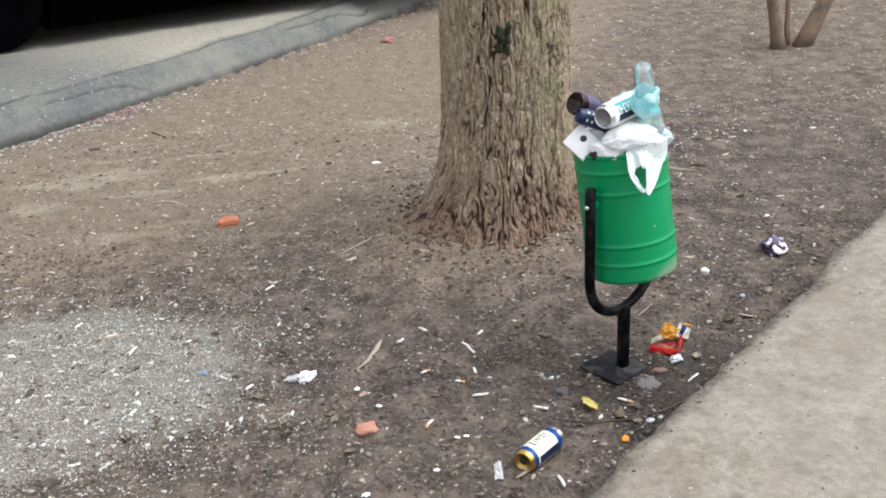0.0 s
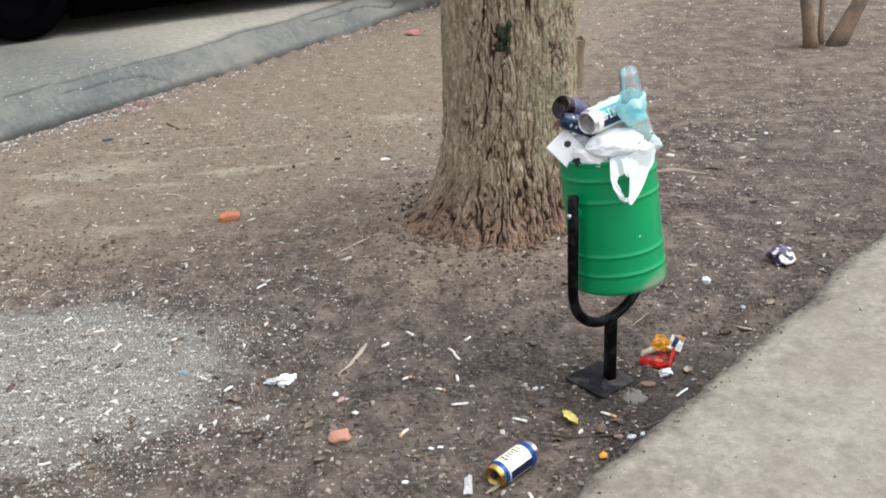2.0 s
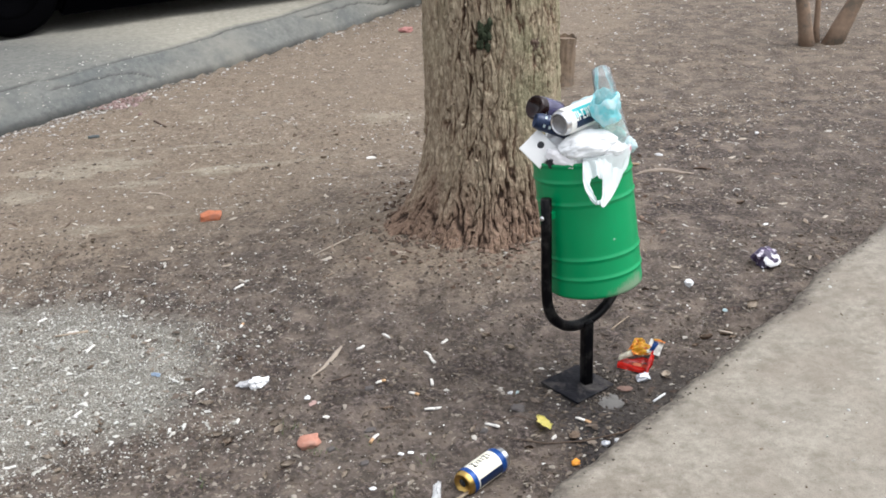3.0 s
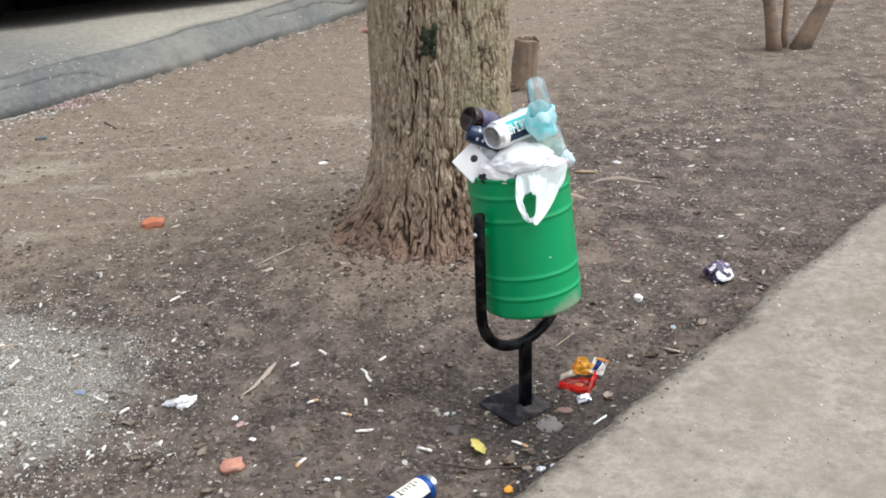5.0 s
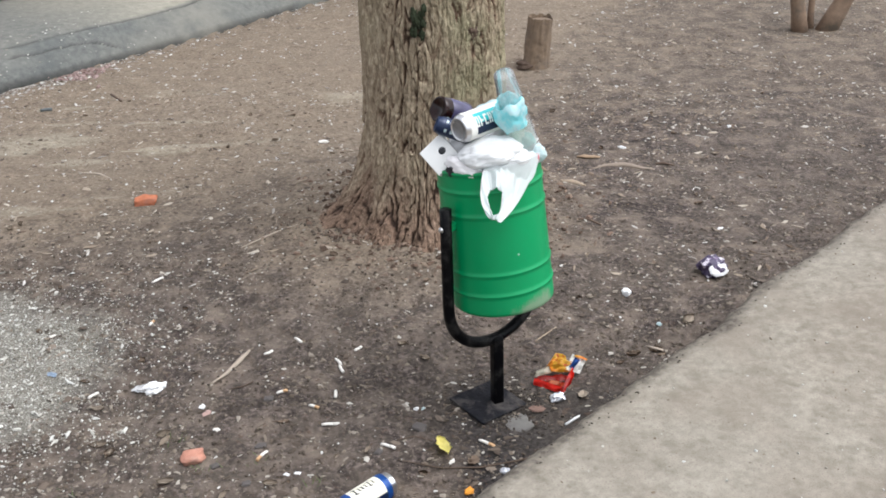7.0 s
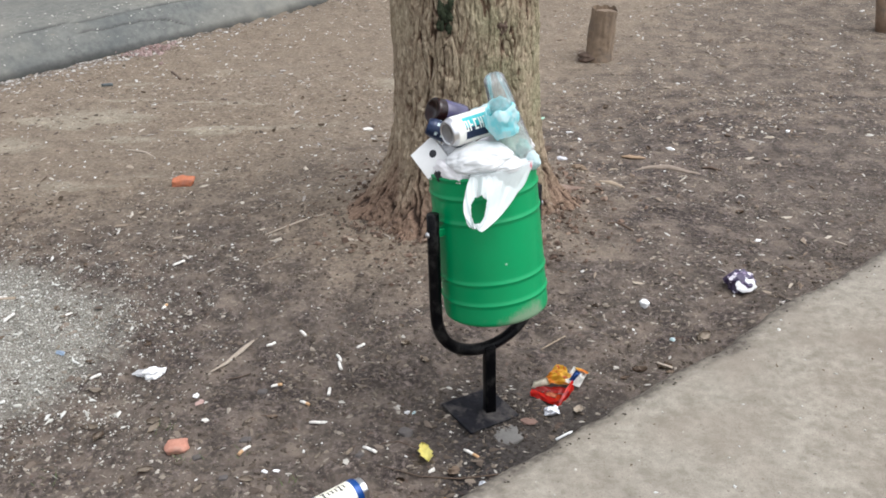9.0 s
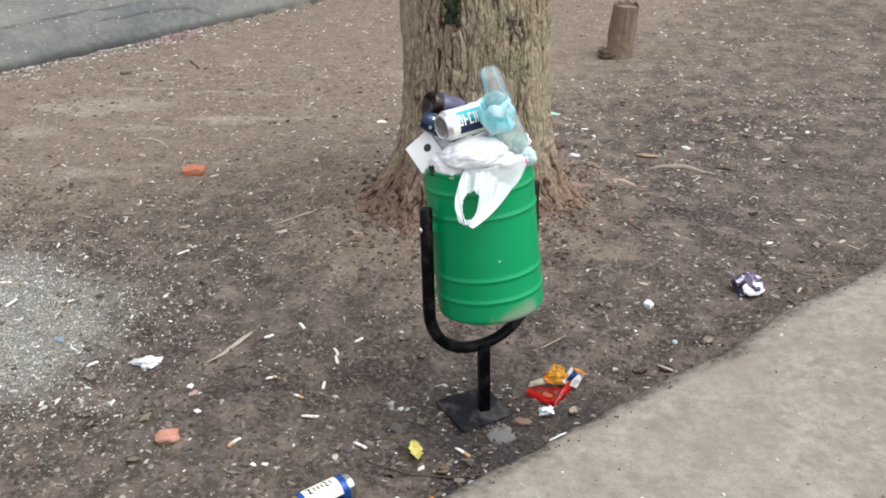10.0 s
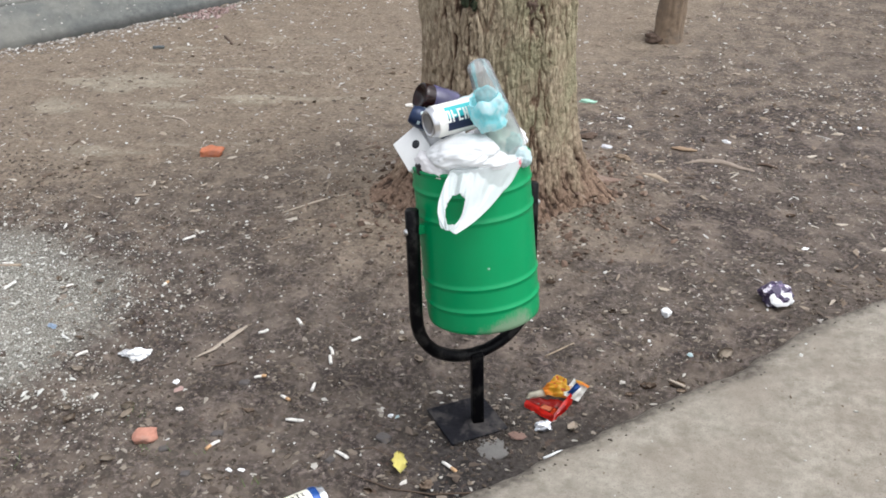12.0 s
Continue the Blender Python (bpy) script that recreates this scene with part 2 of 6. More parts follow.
def fleck_material(name, stops, rough=0.85):
    m, nt, ln, b = material(name, rough, 0, 0.3)
    g = nt.new("ShaderNodeNewGeometry")
    c = ramp(nt, ln, g.outputs["Random Per Island"], stops)
    v = coords(nt, ln)
    c = mix(nt, ln, mix(nt, ln, 1.0, noise_tex(nt, ln, v, 300, 3), (0.5, 0.5, 0.5), "MULTIPLY"), c, (0.1, 0.075, 0.055))
    c = mix(nt, ln, 1.0, c, (0.76, 0.77, 0.76), "MULTIPLY")
    ln.new(c, b.inputs["Base Color"])
    return m


def green_paint():
    m, nt, ln, b = material("green_enamel", 0.33, 0, 0.35)
    v = coords(nt, ln)
    fine, broad = noise_tex(nt, ln, v, 40, 5), noise_tex(nt, ln, v, 9, 6, 0.65)
    c = mix(nt, ln, broad, (0.0010, 0.216, 0.070), (0.0014, 0.284, 0.098))
    g = coords(nt, ln, (1, 1, 0.6))
    scuff = noise_tex(nt, ln, g, 26, 8, 0.75)
    s = nt.new("ShaderNodeMath")
    s.operation = "ADD"
    ln.new(scuff, s.inputs[0])
    ln.new(attr(nt, "dust"), s.inputs[1])
    mask = ramp(nt, ln, s.outputs[0], [(0.74, (0, 0, 0)), (0.98, (0.75, 0.75, 0.75))])
    c = mix(nt, ln, mask, c, (0.210, 0.260, 0.180))
    ln.new(c, b.inputs["Base Color"])
    ln.new(ramp(nt, ln, s.outputs[0], [(0.45, (0.28,) * 3), (0.9, (0.75,) * 3)]), b.inputs["Roughness"])
    bump(nt, ln, b, mix(nt, ln, 0.5, fine, broad), 0.12, 0.004)
    return m


def film_material(name, colour, through_amount=0.3, rough=0.35, alpha=1.0, fleck=None):
    """Thin plastic film that lets some light through."""
    m, nt, ln, b = material(name, rough, 0, 0.5)
    v = coords(nt, ln)
    n = noise_tex(nt, ln, v, 35, 5)
    other = fleck or tuple(c * 0.9 for c in colour)
    ln.new(mix(nt, ln, ramp(nt, ln, n, [(0.42, (0, 0, 0)), (0.58, (1, 1, 1))]), other, colour), b.inputs["Base Color"])
    bump(nt, ln, b, n, 0.2, 0.004)
    tr = nt.new("ShaderNodeBsdfTranslucent")
    tr.inputs["Color"].default_value = (*colour, 1)
    ms = nt.new("ShaderNodeMixShader")
    ms.inputs[0].default_value = through_amount
    out = nt["Material Output"]
    ln.new(b.outputs[0], ms.inputs[1])
    ln.new(tr.outputs[0], ms.inputs[2])
    last = ms.outputs[0]
    if alpha < 1:
        clear, m2 = nt.new("ShaderNodeBsdfTransparent"), nt.new("ShaderNodeMixShader")
        m2.inputs[0].default_value = alpha
        ln.new(clear.outputs[0], m2.inputs[1])
        ln.new(last, m2.inputs[2])
        last = m2.outputs[0]
    ln.new(last, out.inputs["Surface"])
    return m


def clear_plastic(name, tint, haze=0.22):
    m, nt, ln, b = material(name, 0.25, 0, 0.6)
    b.inputs["Base Color"].default_value = (0.80, 0.80, 0.80, 1)
    clear, ms = nt.new("ShaderNodeBsdfTransparent"), nt.new("ShaderNodeMixShader")
    clear.inputs["Color"].default_value = (*tint, 1)
    ms.inputs[0].default_value = haze
    gl = nt.new("ShaderNodeBsdfGlossy")
    gl.inputs["Roughness"].default_value = 0.12
    m3 = nt.new("ShaderNodeMixShader")
    fr = nt.new("ShaderNodeFresnel")
    fr.inputs["IOR"].default_value = 1.3
    ln.new(clear.outputs[0], ms.inputs[1])
    ln.new(b.outputs[0], ms.inputs[2])
    ln.new(fr.outputs[0], m3.inputs[0])
    ln.new(ms.outputs[0], m3.inputs[1])
    ln.new(gl.outputs[0], m3.inputs[2])
    ln.new(m3.outputs[0], nt["Material Output"].inputs["Surface"])
    return m


def blotched(name, a, bcol, scale, cut=0.5, rough=0.5, third=None, spec=0.5, metal=0.0):
    m, nt, ln, b = material(name, rough, metal, spec)
    v = coords(nt, ln)
    n = noise_tex(nt, ln, v, scale, 3, 0.5)
    c = mix(nt, ln, ramp(nt, ln, n, [(cut - 0.02, (0, 0, 0)), (cut + 0.02, (1, 1, 1))]), a, bcol)
    if third:
        n2 = noise_tex(nt, ln, v, scale * 1.9, 2, 0.5)
        c = mix(nt, ln, ramp(nt, ln, n2, [(0.6, (0, 0, 0)), (0.64, (1, 1, 1))]), c, third)
    ln.new(c, b.inputs["Base Color"])
    bump(nt, ln, b, noise_tex(nt, ln, v, scale * 3), 0.3, 0.003)
    return m


SOIL, PATH, ASPHALT, BARK, GREEN = soil_material(), path_material(), asphalt_material(), bark_material(), green_paint()
BLACK_PAINT = simple("black_enamel", (0.0018, 0.0018, 0.0026), 0.42, 0, 0.4, 90, 0.25, 0.002, spec=0.10, stain=(0.020, 0.019, 0.018))
PLATE = simple("dusty_black_steel", (0.008, 0.008, 0.011), 0.7, 0, 0.6, 36, 0.8, 0.006, spec=0.16, stain=(0.058, 0.052, 0.049))
STEEL = simple("bare_steel", (0.55, 0.55, 0.55), 0.35, 1.0, 0.15, 120, 0.1)
ALU = simple("aluminium", (0.72, 0.72, 0.73), 0.3, 1.0, 0.1, 120, 0.05)
GOLD = simple("gold_lacquer", (0.62, 0.40, 0.12), 0.35, 1.0, 0.2, 90, 0.05)
WHITE_PRINT = simple("white_print", (0.80, 0.79, 0.74), 0.4, 0, 0.06, 60, 0.05)
CREAM_PRINT = simple("cream_print", (0.78, 0.75, 0.62), 0.4, 0, 0.08, 60, 0.05)
BLUE_PRINT = simple("blue_print", (0.008, 0.060, 0.250), 0.3, 0.3, 0.2, 60, 0.05)
NAVY_PRINT = simple("navy_print", (0.008, 0.020, 0.060), 0.3, 0.2, 0.3, 60, 0.05)
TEAL_PRINT = simple("teal_print", (0.02, 0.40, 0.42), 0.35, 0.1, 0.15, 60, 0.05)
INK = simple("dark_ink", (0.015, 0.016, 0.02), 0.5, 0, 0.2, 90, 0)
BROWN_GLASS = simple("brown_glass", (0.012, 0.0030, 0.0022), 0.10, 0, 0.5, 30, 0.05, spec=0.35)
CARD = simple("white_card", (0.82, 0.82, 0.80), 0.6, 0, 0.05, 50, 0.1)
PAPER = simple("white_paper", (0.78, 0.78, 0.78), 0.75, 0, 0.08, 70, 0.3)
GREY_PAPER = simple("grey_paper", (0.55, 0.55, 0.58), 0.7, 0, 0.15, 70, 0.3)
FILTER = simple("cork_tipping", (0.50, 0.31, 0.16), 0.8, 0, 0.2, 300, 0.1)
STUB = simple("cigarette_paper", (0.68, 0.65, 0.60), 0.85, 0, 0.12, 300, 0.2)
BRICK = simple("orange_brick", (0.437, 0.147, 0.071), 0.92, 0, 0.28, 70, 0.6, 0.004, stain=(0.34, 0.14, 0.09))
BRICK_PALE = simple("dusty_brick", (0.420, 0.197, 0.139), 0.92, 0, 0.25, 70, 0.6, 0.004, stain=(0.36, 0.2, 0.15))
STONE = simple("pale_stone", (0.227, 0.181, 0.143), 0.9, 0, 0.25, 60, 0.5, 0.004)
CONCRETE = simple("old_concrete", (0.126, 0.119, 0.111), 0.92, 0, 0.3, 60, 0.6, 0.004)
WOOD = simple("dry_wood", (0.302, 0.239, 0.172), 0.88, 0, 0.25, 120, 0.5, 0.003)
STRIP = simple("bleached_bark", (0.336, 0.281, 0.223), 0.88, 0, 0.25, 120, 0.5, 0.003)
ROOT = simple("earthy_root_bark", (0.175, 0.116, 0.090), 0.92, 0, 0.4, 60, 0.9, 0.008, stain=(0.24, 0.19, 0.15))
TWIG = simple("dark_twig", (0.085, 0.055, 0.038), 0.85, 0, 0.35, 200, 0.4, 0.002)
STEM = simple("smooth_bark", (0.210, 0.143, 0.097), 0.85, 0, 0.3, 40, 0.5, 0.006, stain=(0.12, 0.095, 0.07))
STUMP = simple("stump_bark", (0.205, 0.148, 0.100), 0.9, 0, 0.3, 40, 0.6, 0.008, stain=(0.13, 0.10, 0.075))
CUT = simple("sawn_wood", (0.160, 0.113, 0.076), 0.85, 0, 0.25, 90, 0.4)
MOSS = simple("dark_moss", (0.022, 0.030, 0.012), 0.95, 0, 0.5, 160, 0.8, 0.006)
LEAF = simple("dead_leaf", (0.197, 0.143, 0.102), 0.85, 0, 0.35, 150, 0.4, 0.002)
LEAF_PALE = simple("bleached_leaf", (0.336, 0.277, 0.214), 0.85, 0, 0.3, 150, 0.4, 0.002)
YELLOW = simple("yellow_scrap", (0.86, 0.78, 0.27), 0.6, 0, 0.12, 60, 0.2)
ORANGE = simple("orange_scrap", (0.70, 0.28, 0.02), 0.6, 0, 0.2, 60, 0.2)
BLUE_SCRAP = simple("blue_scrap", (0.19, 0.25, 0.33), 0.6, 0, 0.2, 60, 0.2)
GRASS = simple("young_grass", (0.075, 0.115, 0.030), 0.8, 0, 0.3, 90, 0)
BAG = film_material("white_polythene", (0.92, 0.93, 0.93), 0.34)
THIN_BAG = film_material("thin_polythene", (0.82, 0.86, 0.86), 0.42, 0.3, 0.84)
TURQUOISE = film_material("turquoise_film", (0.30, 0.82, 0.87), 0.40, 0.3, 0.9, (0.78, 0.94, 0.96))
PALE_FILM = film_material("pale_film", (0.70, 0.84, 0.86), 0.4, 0.3)
CUP = clear_plastic("clear_cup", (0.98, 0.98, 0.975), 0.26)
CUP_TINT = clear_plastic("tinted_cup", (0.72, 0.86, 0.78), 0.12)
CLEAR_SCRAP = clear_plastic("clear_scrap", (0.9, 0.92, 0.95), 0.5)
PURPLE_PACK = blotched("purple_white_print", (0.045, 0.030, 0.075), (0.66, 0.62, 0.68), 46, 0.58, 0.45, (0.16, 0.11, 0.20))
RED_FOIL = blotched("red_print", (0.66, 0.020, 0.010), (0.36, 0.010, 0.008), 30, 0.58, 0.2)
# darker copy of the red foil, with the packet's inner shade in its colour
SHADED_RED_FOIL = blotched("shaded_red_print", (0.34, 0.012, 0.008), (0.52, 0.05, 0.012), 26, 0.56, 0.25)
ORANGE_FOIL = blotched("orange_print", (0.74, 0.26, 0.015), (0.76, 0.44, 0.04), 20, 0.5, 0.3, (0.55, 0.10, 0.02))
FOIL = blotched("silver_foil", (0.66, 0.67, 0.70), (0.45, 0.46, 0.50), 40, 0.5, 0.3, None, 0.5, 0.6)
PINK_PAPER = blotched("pink_white_paper", (0.80, 0.78, 0.78), (0.72, 0.42, 0.48), 24, 0.62, 0.7)
CAR_PAINT = simple("black_car_paint", (0.0008, 0.0008, 0.001), 0.6, 0, 0.3, 20, 0, spec=0.0)
RUBBER = simple("tyre_rubber", (0.0016, 0.0016, 0.0020), 0.9, 0, 0.3, 60, 0.3, spec=0.02)
CAR_GLASS = simple("dark_car_glass", (0.010, 0.012, 0.013), 0.05, 0, 0.2, 10, 0, spec=0.7)
LAMP_RED = simple("red_lens", (0.30, 0.012, 0.012), 0.15, 0, 0.2, 30, 0)
LAMP_CLEAR = simple("clear_lens", (0.55, 0.56, 0.57), 0.12, 0.4, 0.1, 30, 0)


# ---------------------------------------------------------------- mesh helpers
def thing(name, m, label, category, group="", kind=""):
    ob = new(name)
    ob.empty_display_size = 0.05
    ob.matrix_world = m
    return tagged(ob, label, category, group, kind)


def as_mesh(name, bm, mat, smooth_faces=True):
    me = bpy.data.meshes.new(name)
    bmesh.ops.recalc_face_normals(bm, faces=bm.faces[:])
    bm.to_mesh(me)
    bm.free()
    for p in me.polygons:
        p.use_smooth = smooth_faces
    me.materials.append(mat)
    return me


def part(name, bm, mat, parent=None, label="", m=None, smooth_faces=True):
    ob = new(name, as_mesh(name, bm, mat, smooth_faces))
    if parent is not None:
        ob.parent = parent
    if m is not None:
        ob.matrix_local = m
    return tagged(ob, label)


def mesh_from_arrays(name, verts, faces, mat, smooth_faces=True):
    """verts (n, 3), faces (m, k)."""
    me = bpy.data.meshes.new(name)
    k = faces.shape[1]
    me.vertices.add(len(verts))
    me.vertices.foreach_set("co", np.ascontiguousarray(verts, np.float32).ravel())
    me.loops.add(faces.size)
    me.loops.foreach_set("vertex_index", np.ascontiguousarray(faces, np.int32).ravel())
    me.polygons.add(len(faces))
    me.polygons.foreach_set("loop_start", np.arange(0, faces.size, k, dtype=np.int32))
    me.polygons.foreach_set("use_smooth", np.full(len(faces), smooth_faces))
    me.update(calc_edges=True)
    me.validate()
    me.materials.append(mat)
    return me


def sheet(name, X, Y, Z, mat, close=False, **attributes):
    """A mesh from 2D arrays of coordinates; close joins the last column to the first."""
    r, c = X.shape
    idx = np.arange(r * c).reshape(r, c)
    nxt = np.roll(idx, -1, axis=1) if close else idx[:, 1:]
    cur = idx if close else idx[:, :-1]
    f = np.stack([cur[:-1], nxt[:-1], nxt[1:], cur[1:]], -1).reshape(-1, 4)
    me = mesh_from_arrays(name, np.stack([X, Y, Z], -1).reshape(-1, 3), f, mat)
    for key, val in attributes.items():
        a = me.attributes.new(key, "FLOAT", "POINT")
        a.data.foreach_set("value", np.ascontiguousarray(val, np.float32).ravel())
    return me


def lathe(profile, seg=32, bm=None):
    """Turns (radius, height) pairs round z."""
    bm = bm or bmesh.new()
    rings = [[bm.verts.new((r * math.cos(2 * math.pi * i / seg), r * math.sin(2 * math.pi * i / seg), z)) for i in range(seg)] if r > 1e-6 else [bm.verts.new((0, 0, z))] for r, z in profile]
    for a, b in zip(rings, rings[1:]):
        for i in range(seg):
            j = (i + 1) % seg
            q = [a[i % len(a)], a[j % len(a)], b[j % len(b)], b[i % len(b)]]
            q = list(dict.fromkeys(q))
            if len(q) > 2:
                bm.faces.new(q)
    return bm


def box(sx, sy, sz, bev=0.0, seg=2, centre=(0, 0, 0)):
    bm = bmesh.new()
    bmesh.ops.create_cube(bm, size=1.0)
    bmesh.ops.scale(bm, vec=(sx, sy, sz), verts=bm.verts[:])
    if bev:
        bmesh.ops.bevel(bm, geom=bm.edges[:], offset=bev, segments=seg, affect="EDGES", profile=0.6)
    bmesh.ops.translate(bm, vec=centre, verts=bm.verts[:])
    return bm


def sweep(points, radii, seg=10, square=False, wobble=0.0, flat=1.0, seed=0):
    """A tube along points; radii one a point; capped."""
    bm, rings = bmesh.new(), []
    pts = [Vector(p) for p in points]
    side = None
    for i, p in enumerate(pts):
        t = (pts[min(i + 1, len(pts) - 1)] - pts[max(i - 1, 0)]).normalized()
        if side is None:
            side = t.cross(Vector((0, 0, 1))) if abs(t.z) < 0.9 else t.cross(Vector((0, 1, 0)))
        side = (side - t * side.dot(t)).normalized()
        up = t.cross(side)
        ring = []
        for k in range(seg):
            a = 2 * math.pi * (k + 0.5) / seg
            c, s = math.cos(a), math.sin(a)
            if square:
                q = 1.0 / max(abs(c), abs(s))
                q = min(q, 1.22)
                c, s = c * q, s * q
            r = radii[i] * (1 + wobble * (noise.noise(Vector((p.x * 40 + c * 1.5 + seed, p.y * 40 + s * 1.5, p.z * 40))) if wobble else 0))
            ring.append(bm.verts.new(p + side * c * r + up * s * r * flat))
        rings.append(ring)
    for a, b in zip(rings, rings[1:]):
        for k in range(seg):
            bm.faces.new((a[k], a[(k + 1) % seg], b[(k + 1) % seg], b[k]))
    bm.faces.new(rings[0][::-1])
    bm.faces.new(rings[-1])
    return bm


def crumple(radii, rough=0.35, freq=3.0, seed=0, sub=4, sharp=True):
    """A crumpled lump: creased facets on an ellipsoid, resting at z = 0."""
    bm = bmesh.new()
    bmesh.ops.create_icosphere(bm, subdivisions=sub, radius=1.0)
    off = Vector((seed * 7.31, seed * 3.77, seed * 5.13))
    for v in bm.verts:
        p = v.co.copy()
        n = noise.noise(p * freq * 0.5 + off)
        d = noise.voronoi(p * freq + off)[0]
        k = (d[1] - d[0]) if sharp else noise.noise(p * freq + off)
        v.co = p * (1 + rough * (0.7 * n + 0.8 * k - 0.25))
    for v in bm.verts:
        v.co = Vector((v.co.x * radii[0], v.co.y * radii[1], v.co.z * radii[2]))
    low = min(v.co.z for v in bm.verts)
    for v in bm.verts:
        v.co.z = max(v.co.z - low, 0.12 * radii[2]) - 0.12 * radii[2]
    return bm


def align(origin, direction, roll=0.0):
    """A pose at origin whose z runs along direction."""
    return Matrix.Translation(origin) @ Vector(direction).to_track_quat("Z", "Y").to_matrix().to_4x4() @ Matrix.Rotation(radians(roll), 4, "Z")


def wrap(bm_in, radius):
    """Bends a flat sheet (x across, z along) round a cylinder of that radius."""
    for v in bm_in.verts:
        a, r = v.co.x / radius, radius + v.co.y
        v.co = Vector((r * math.cos(a), r * math.sin(a), v.co.z))
    return bm_in


def bar(bm, x0, z0, x1, z1, slant=0.0, thick=0.0004, steps=4):
    """A plain printed bar on a flat sheet, cut fine enough to bend."""
    rows = []
    for i in range(steps + 1):
        x = x0 + (x1 - x0) * i / steps
        rows.append((bm.verts.new((x, thick, z0)), bm.verts.new((x, thick, z1 + 0)), ))
        rows[-1][0].co.x -= slant * 0.5
        rows[-1][1].co.x += slant * 0.5
    for a, b in zip(rows, rows[1:]):
        bm.faces.new((a[0], b[0], b[1], a[1]))
    return bm


# ---------------------------------------------------------------- plan
PATH_O, PATH_D = np.array((0.397, 1.984)), np.array((0.640, 0.768))   # edge of the raised footway
PATH_N = np.array((0.768, -0.640))
ROAD_O, ROAD_D = np.array((-1.496, 5.848)), np.array((0.60, 0.80))
ROAD_N = np.array((0.80, -0.60))
TREE = (0.259, 3.765)
PILE = (-1.20, 2.70)


def along(x, y, o, d, n):
    x, y = np.asarray(x, float) - o[0], np.asarray(y, float) - o[1]
    return x * d[0] + y * d[1], x * n[0] + y * n[1]


def path_edge(u):
    bulge = 0.012 * np.exp(-((u - 1.06) / 0.09) ** 2) - 0.009 * np.exp(-((u - 1.33) / 0.09) ** 2) - 0.018 * np.exp(-((u - 0.04) / 0.08) ** 2) - 0.006 * np.exp(-((u - 0.36) / 0.16) ** 2)
    return bulge + 0.016 * (fbm(u * 5.0, u * 0 + 3.1, octaves=4, seed=5) - 0.5) + 0.020 * (fbm(u * 18, u * 0 + 1.3, octaves=3, seed=6, gain=0.6) - 0.5)


def path_z(x, y, w):
    """Top of the footway at a distance w inside its edge."""
    worn = 0.014 * (1 - smooth(-0.006, 0.020, w)) + 0.008 * (1 - smooth(0.0, 0.12, w))
    return 0.170 + 0.014 * smooth(0.0, 0.40, w) - worn + 0.005 * (fbm(x * 5, y * 5, octaves=4, seed=41) - 0.5) + 0.008 * (fbm(x * 1.1, y * 1.1, octaves=2, seed=43) - 0.5)


def road_edge(u):
    a = np.abs(u)
    bend = np.where(a < 3, -0.02 * u * u, -0.18 - 0.12 * (a - 3))
    return bend + 0.07 * (fbm(u * 2.2, u * 0 + 1.7, octaves=5, seed=21) - 0.5)


def road_z(x, y, w):
    """Top of the lane at a distance w inside its edge."""
    slope = np.interp(w, [0.0, 0.004, 0.03, 0.08, 0.16, 0.35, 2.0], [-0.05, 0.020, 0.050, 0.094, 0.138, 0.160, 0.176])
    return slope + 0.012 * (fbm(x * 4, y * 4, octaves=5, seed=53) - 0.5)


def ground_z(x, y):
    x, y = np.asarray(x, float), np.asarray(y, float)
    d = np.hypot(x - TREE[0], y - TREE[1])
    z = 0.062 * np.exp(-(d / 0.52) ** 2)
    near = np.exp(-(np.hypot(x, y - 3.5) / 12) ** 2) * (1 - 0.9 * np.exp(-(np.hypot(x - 0.48, y - 2.63) / 0.11) ** 4))
    z = z + near * (0.030 * (fbm(x * 1.3, y * 1.3, octaves=3, seed=31) - 0.5) + 0.024 * (1 - 0.72 * smooth(3.0, 4.4, y)) * (fbm(x * 9, y * 9, octaves=4, seed=33) - 0.5) + 0.010 * (1 - 0.7 * smooth(3.0, 4.2, y)) * (0.5 - np.abs(fbm(x * 17, y * 17, octaves=2, seed=35) - 0.5) * 4))
    u, v = along(x, y, PATH_O, PATH_D, PATH_N)
    w = v - path_edge(u)
    z = z - 0.060 * smooth(0.05, 0.25, w) * (1 - smooth(3.1, 3.3, w))
    u, v = along(x, y, ROAD_O, ROAD_D, ROAD_N)
    w = road_edge(u) - v
    z = z - 0.018 * np.exp(-((w + 0.012) / 0.018) ** 2)
    return z - 0.085 * smooth(0.01, 0.08, w) * (1 - smooth(5.9, 6.0, w))


def spaced(lo, hi, step, far, grow=1.09):
    """Even steps from lo to hi, then growing ones out to +-far."""
    mid = np.arange(lo, hi + step, step)
    out, s, p = [], step, mid[-1]
    while p < far:
        s *= grow
        p += s
        out.append(p)
    back, s, p = [], step, mid[0]
    while p > -far:
        s *= grow
        p -= s
        back.append(p)
    return np.array(back[::-1] + list(mid) + out)


# ---------------------------------------------------------------- ground
gx, gy = spaced(-1.75, 1.75, 0.016, 900), spaced(1.85, 4.9, 0.016, 900)
GX, GY = np.meshgrid(gx, gy)
pd = np.hypot((GX - PILE[0]) / 0.74, (GY - PILE[1]) / 0.56)
pale_a = 1.0 * (1 - smooth(0.15, 1.35, pd)) + 0.5 * (fbm(GX * 7, GY * 7, octaves=3, seed=78) - 0.5) * (pd < 1.3)
ru, rv = along(GX, GY, ROAD_O, ROAD_D, ROAD_N)
rw = rv - road_edge(ru)
dry_a = 1.0 * np.exp(-((rw - 0.8) / 1.2) ** 2) * smooth(2.4, 4.6, GY) * (1 - 0.6 * smooth(0.2, 1.6, GX)) + 0.15
dry_a = np.maximum(dry_a, (0.54 - 0.17 * smooth(0.3, 1.4, GX)) * smooth(3.3, 6.0, GY))
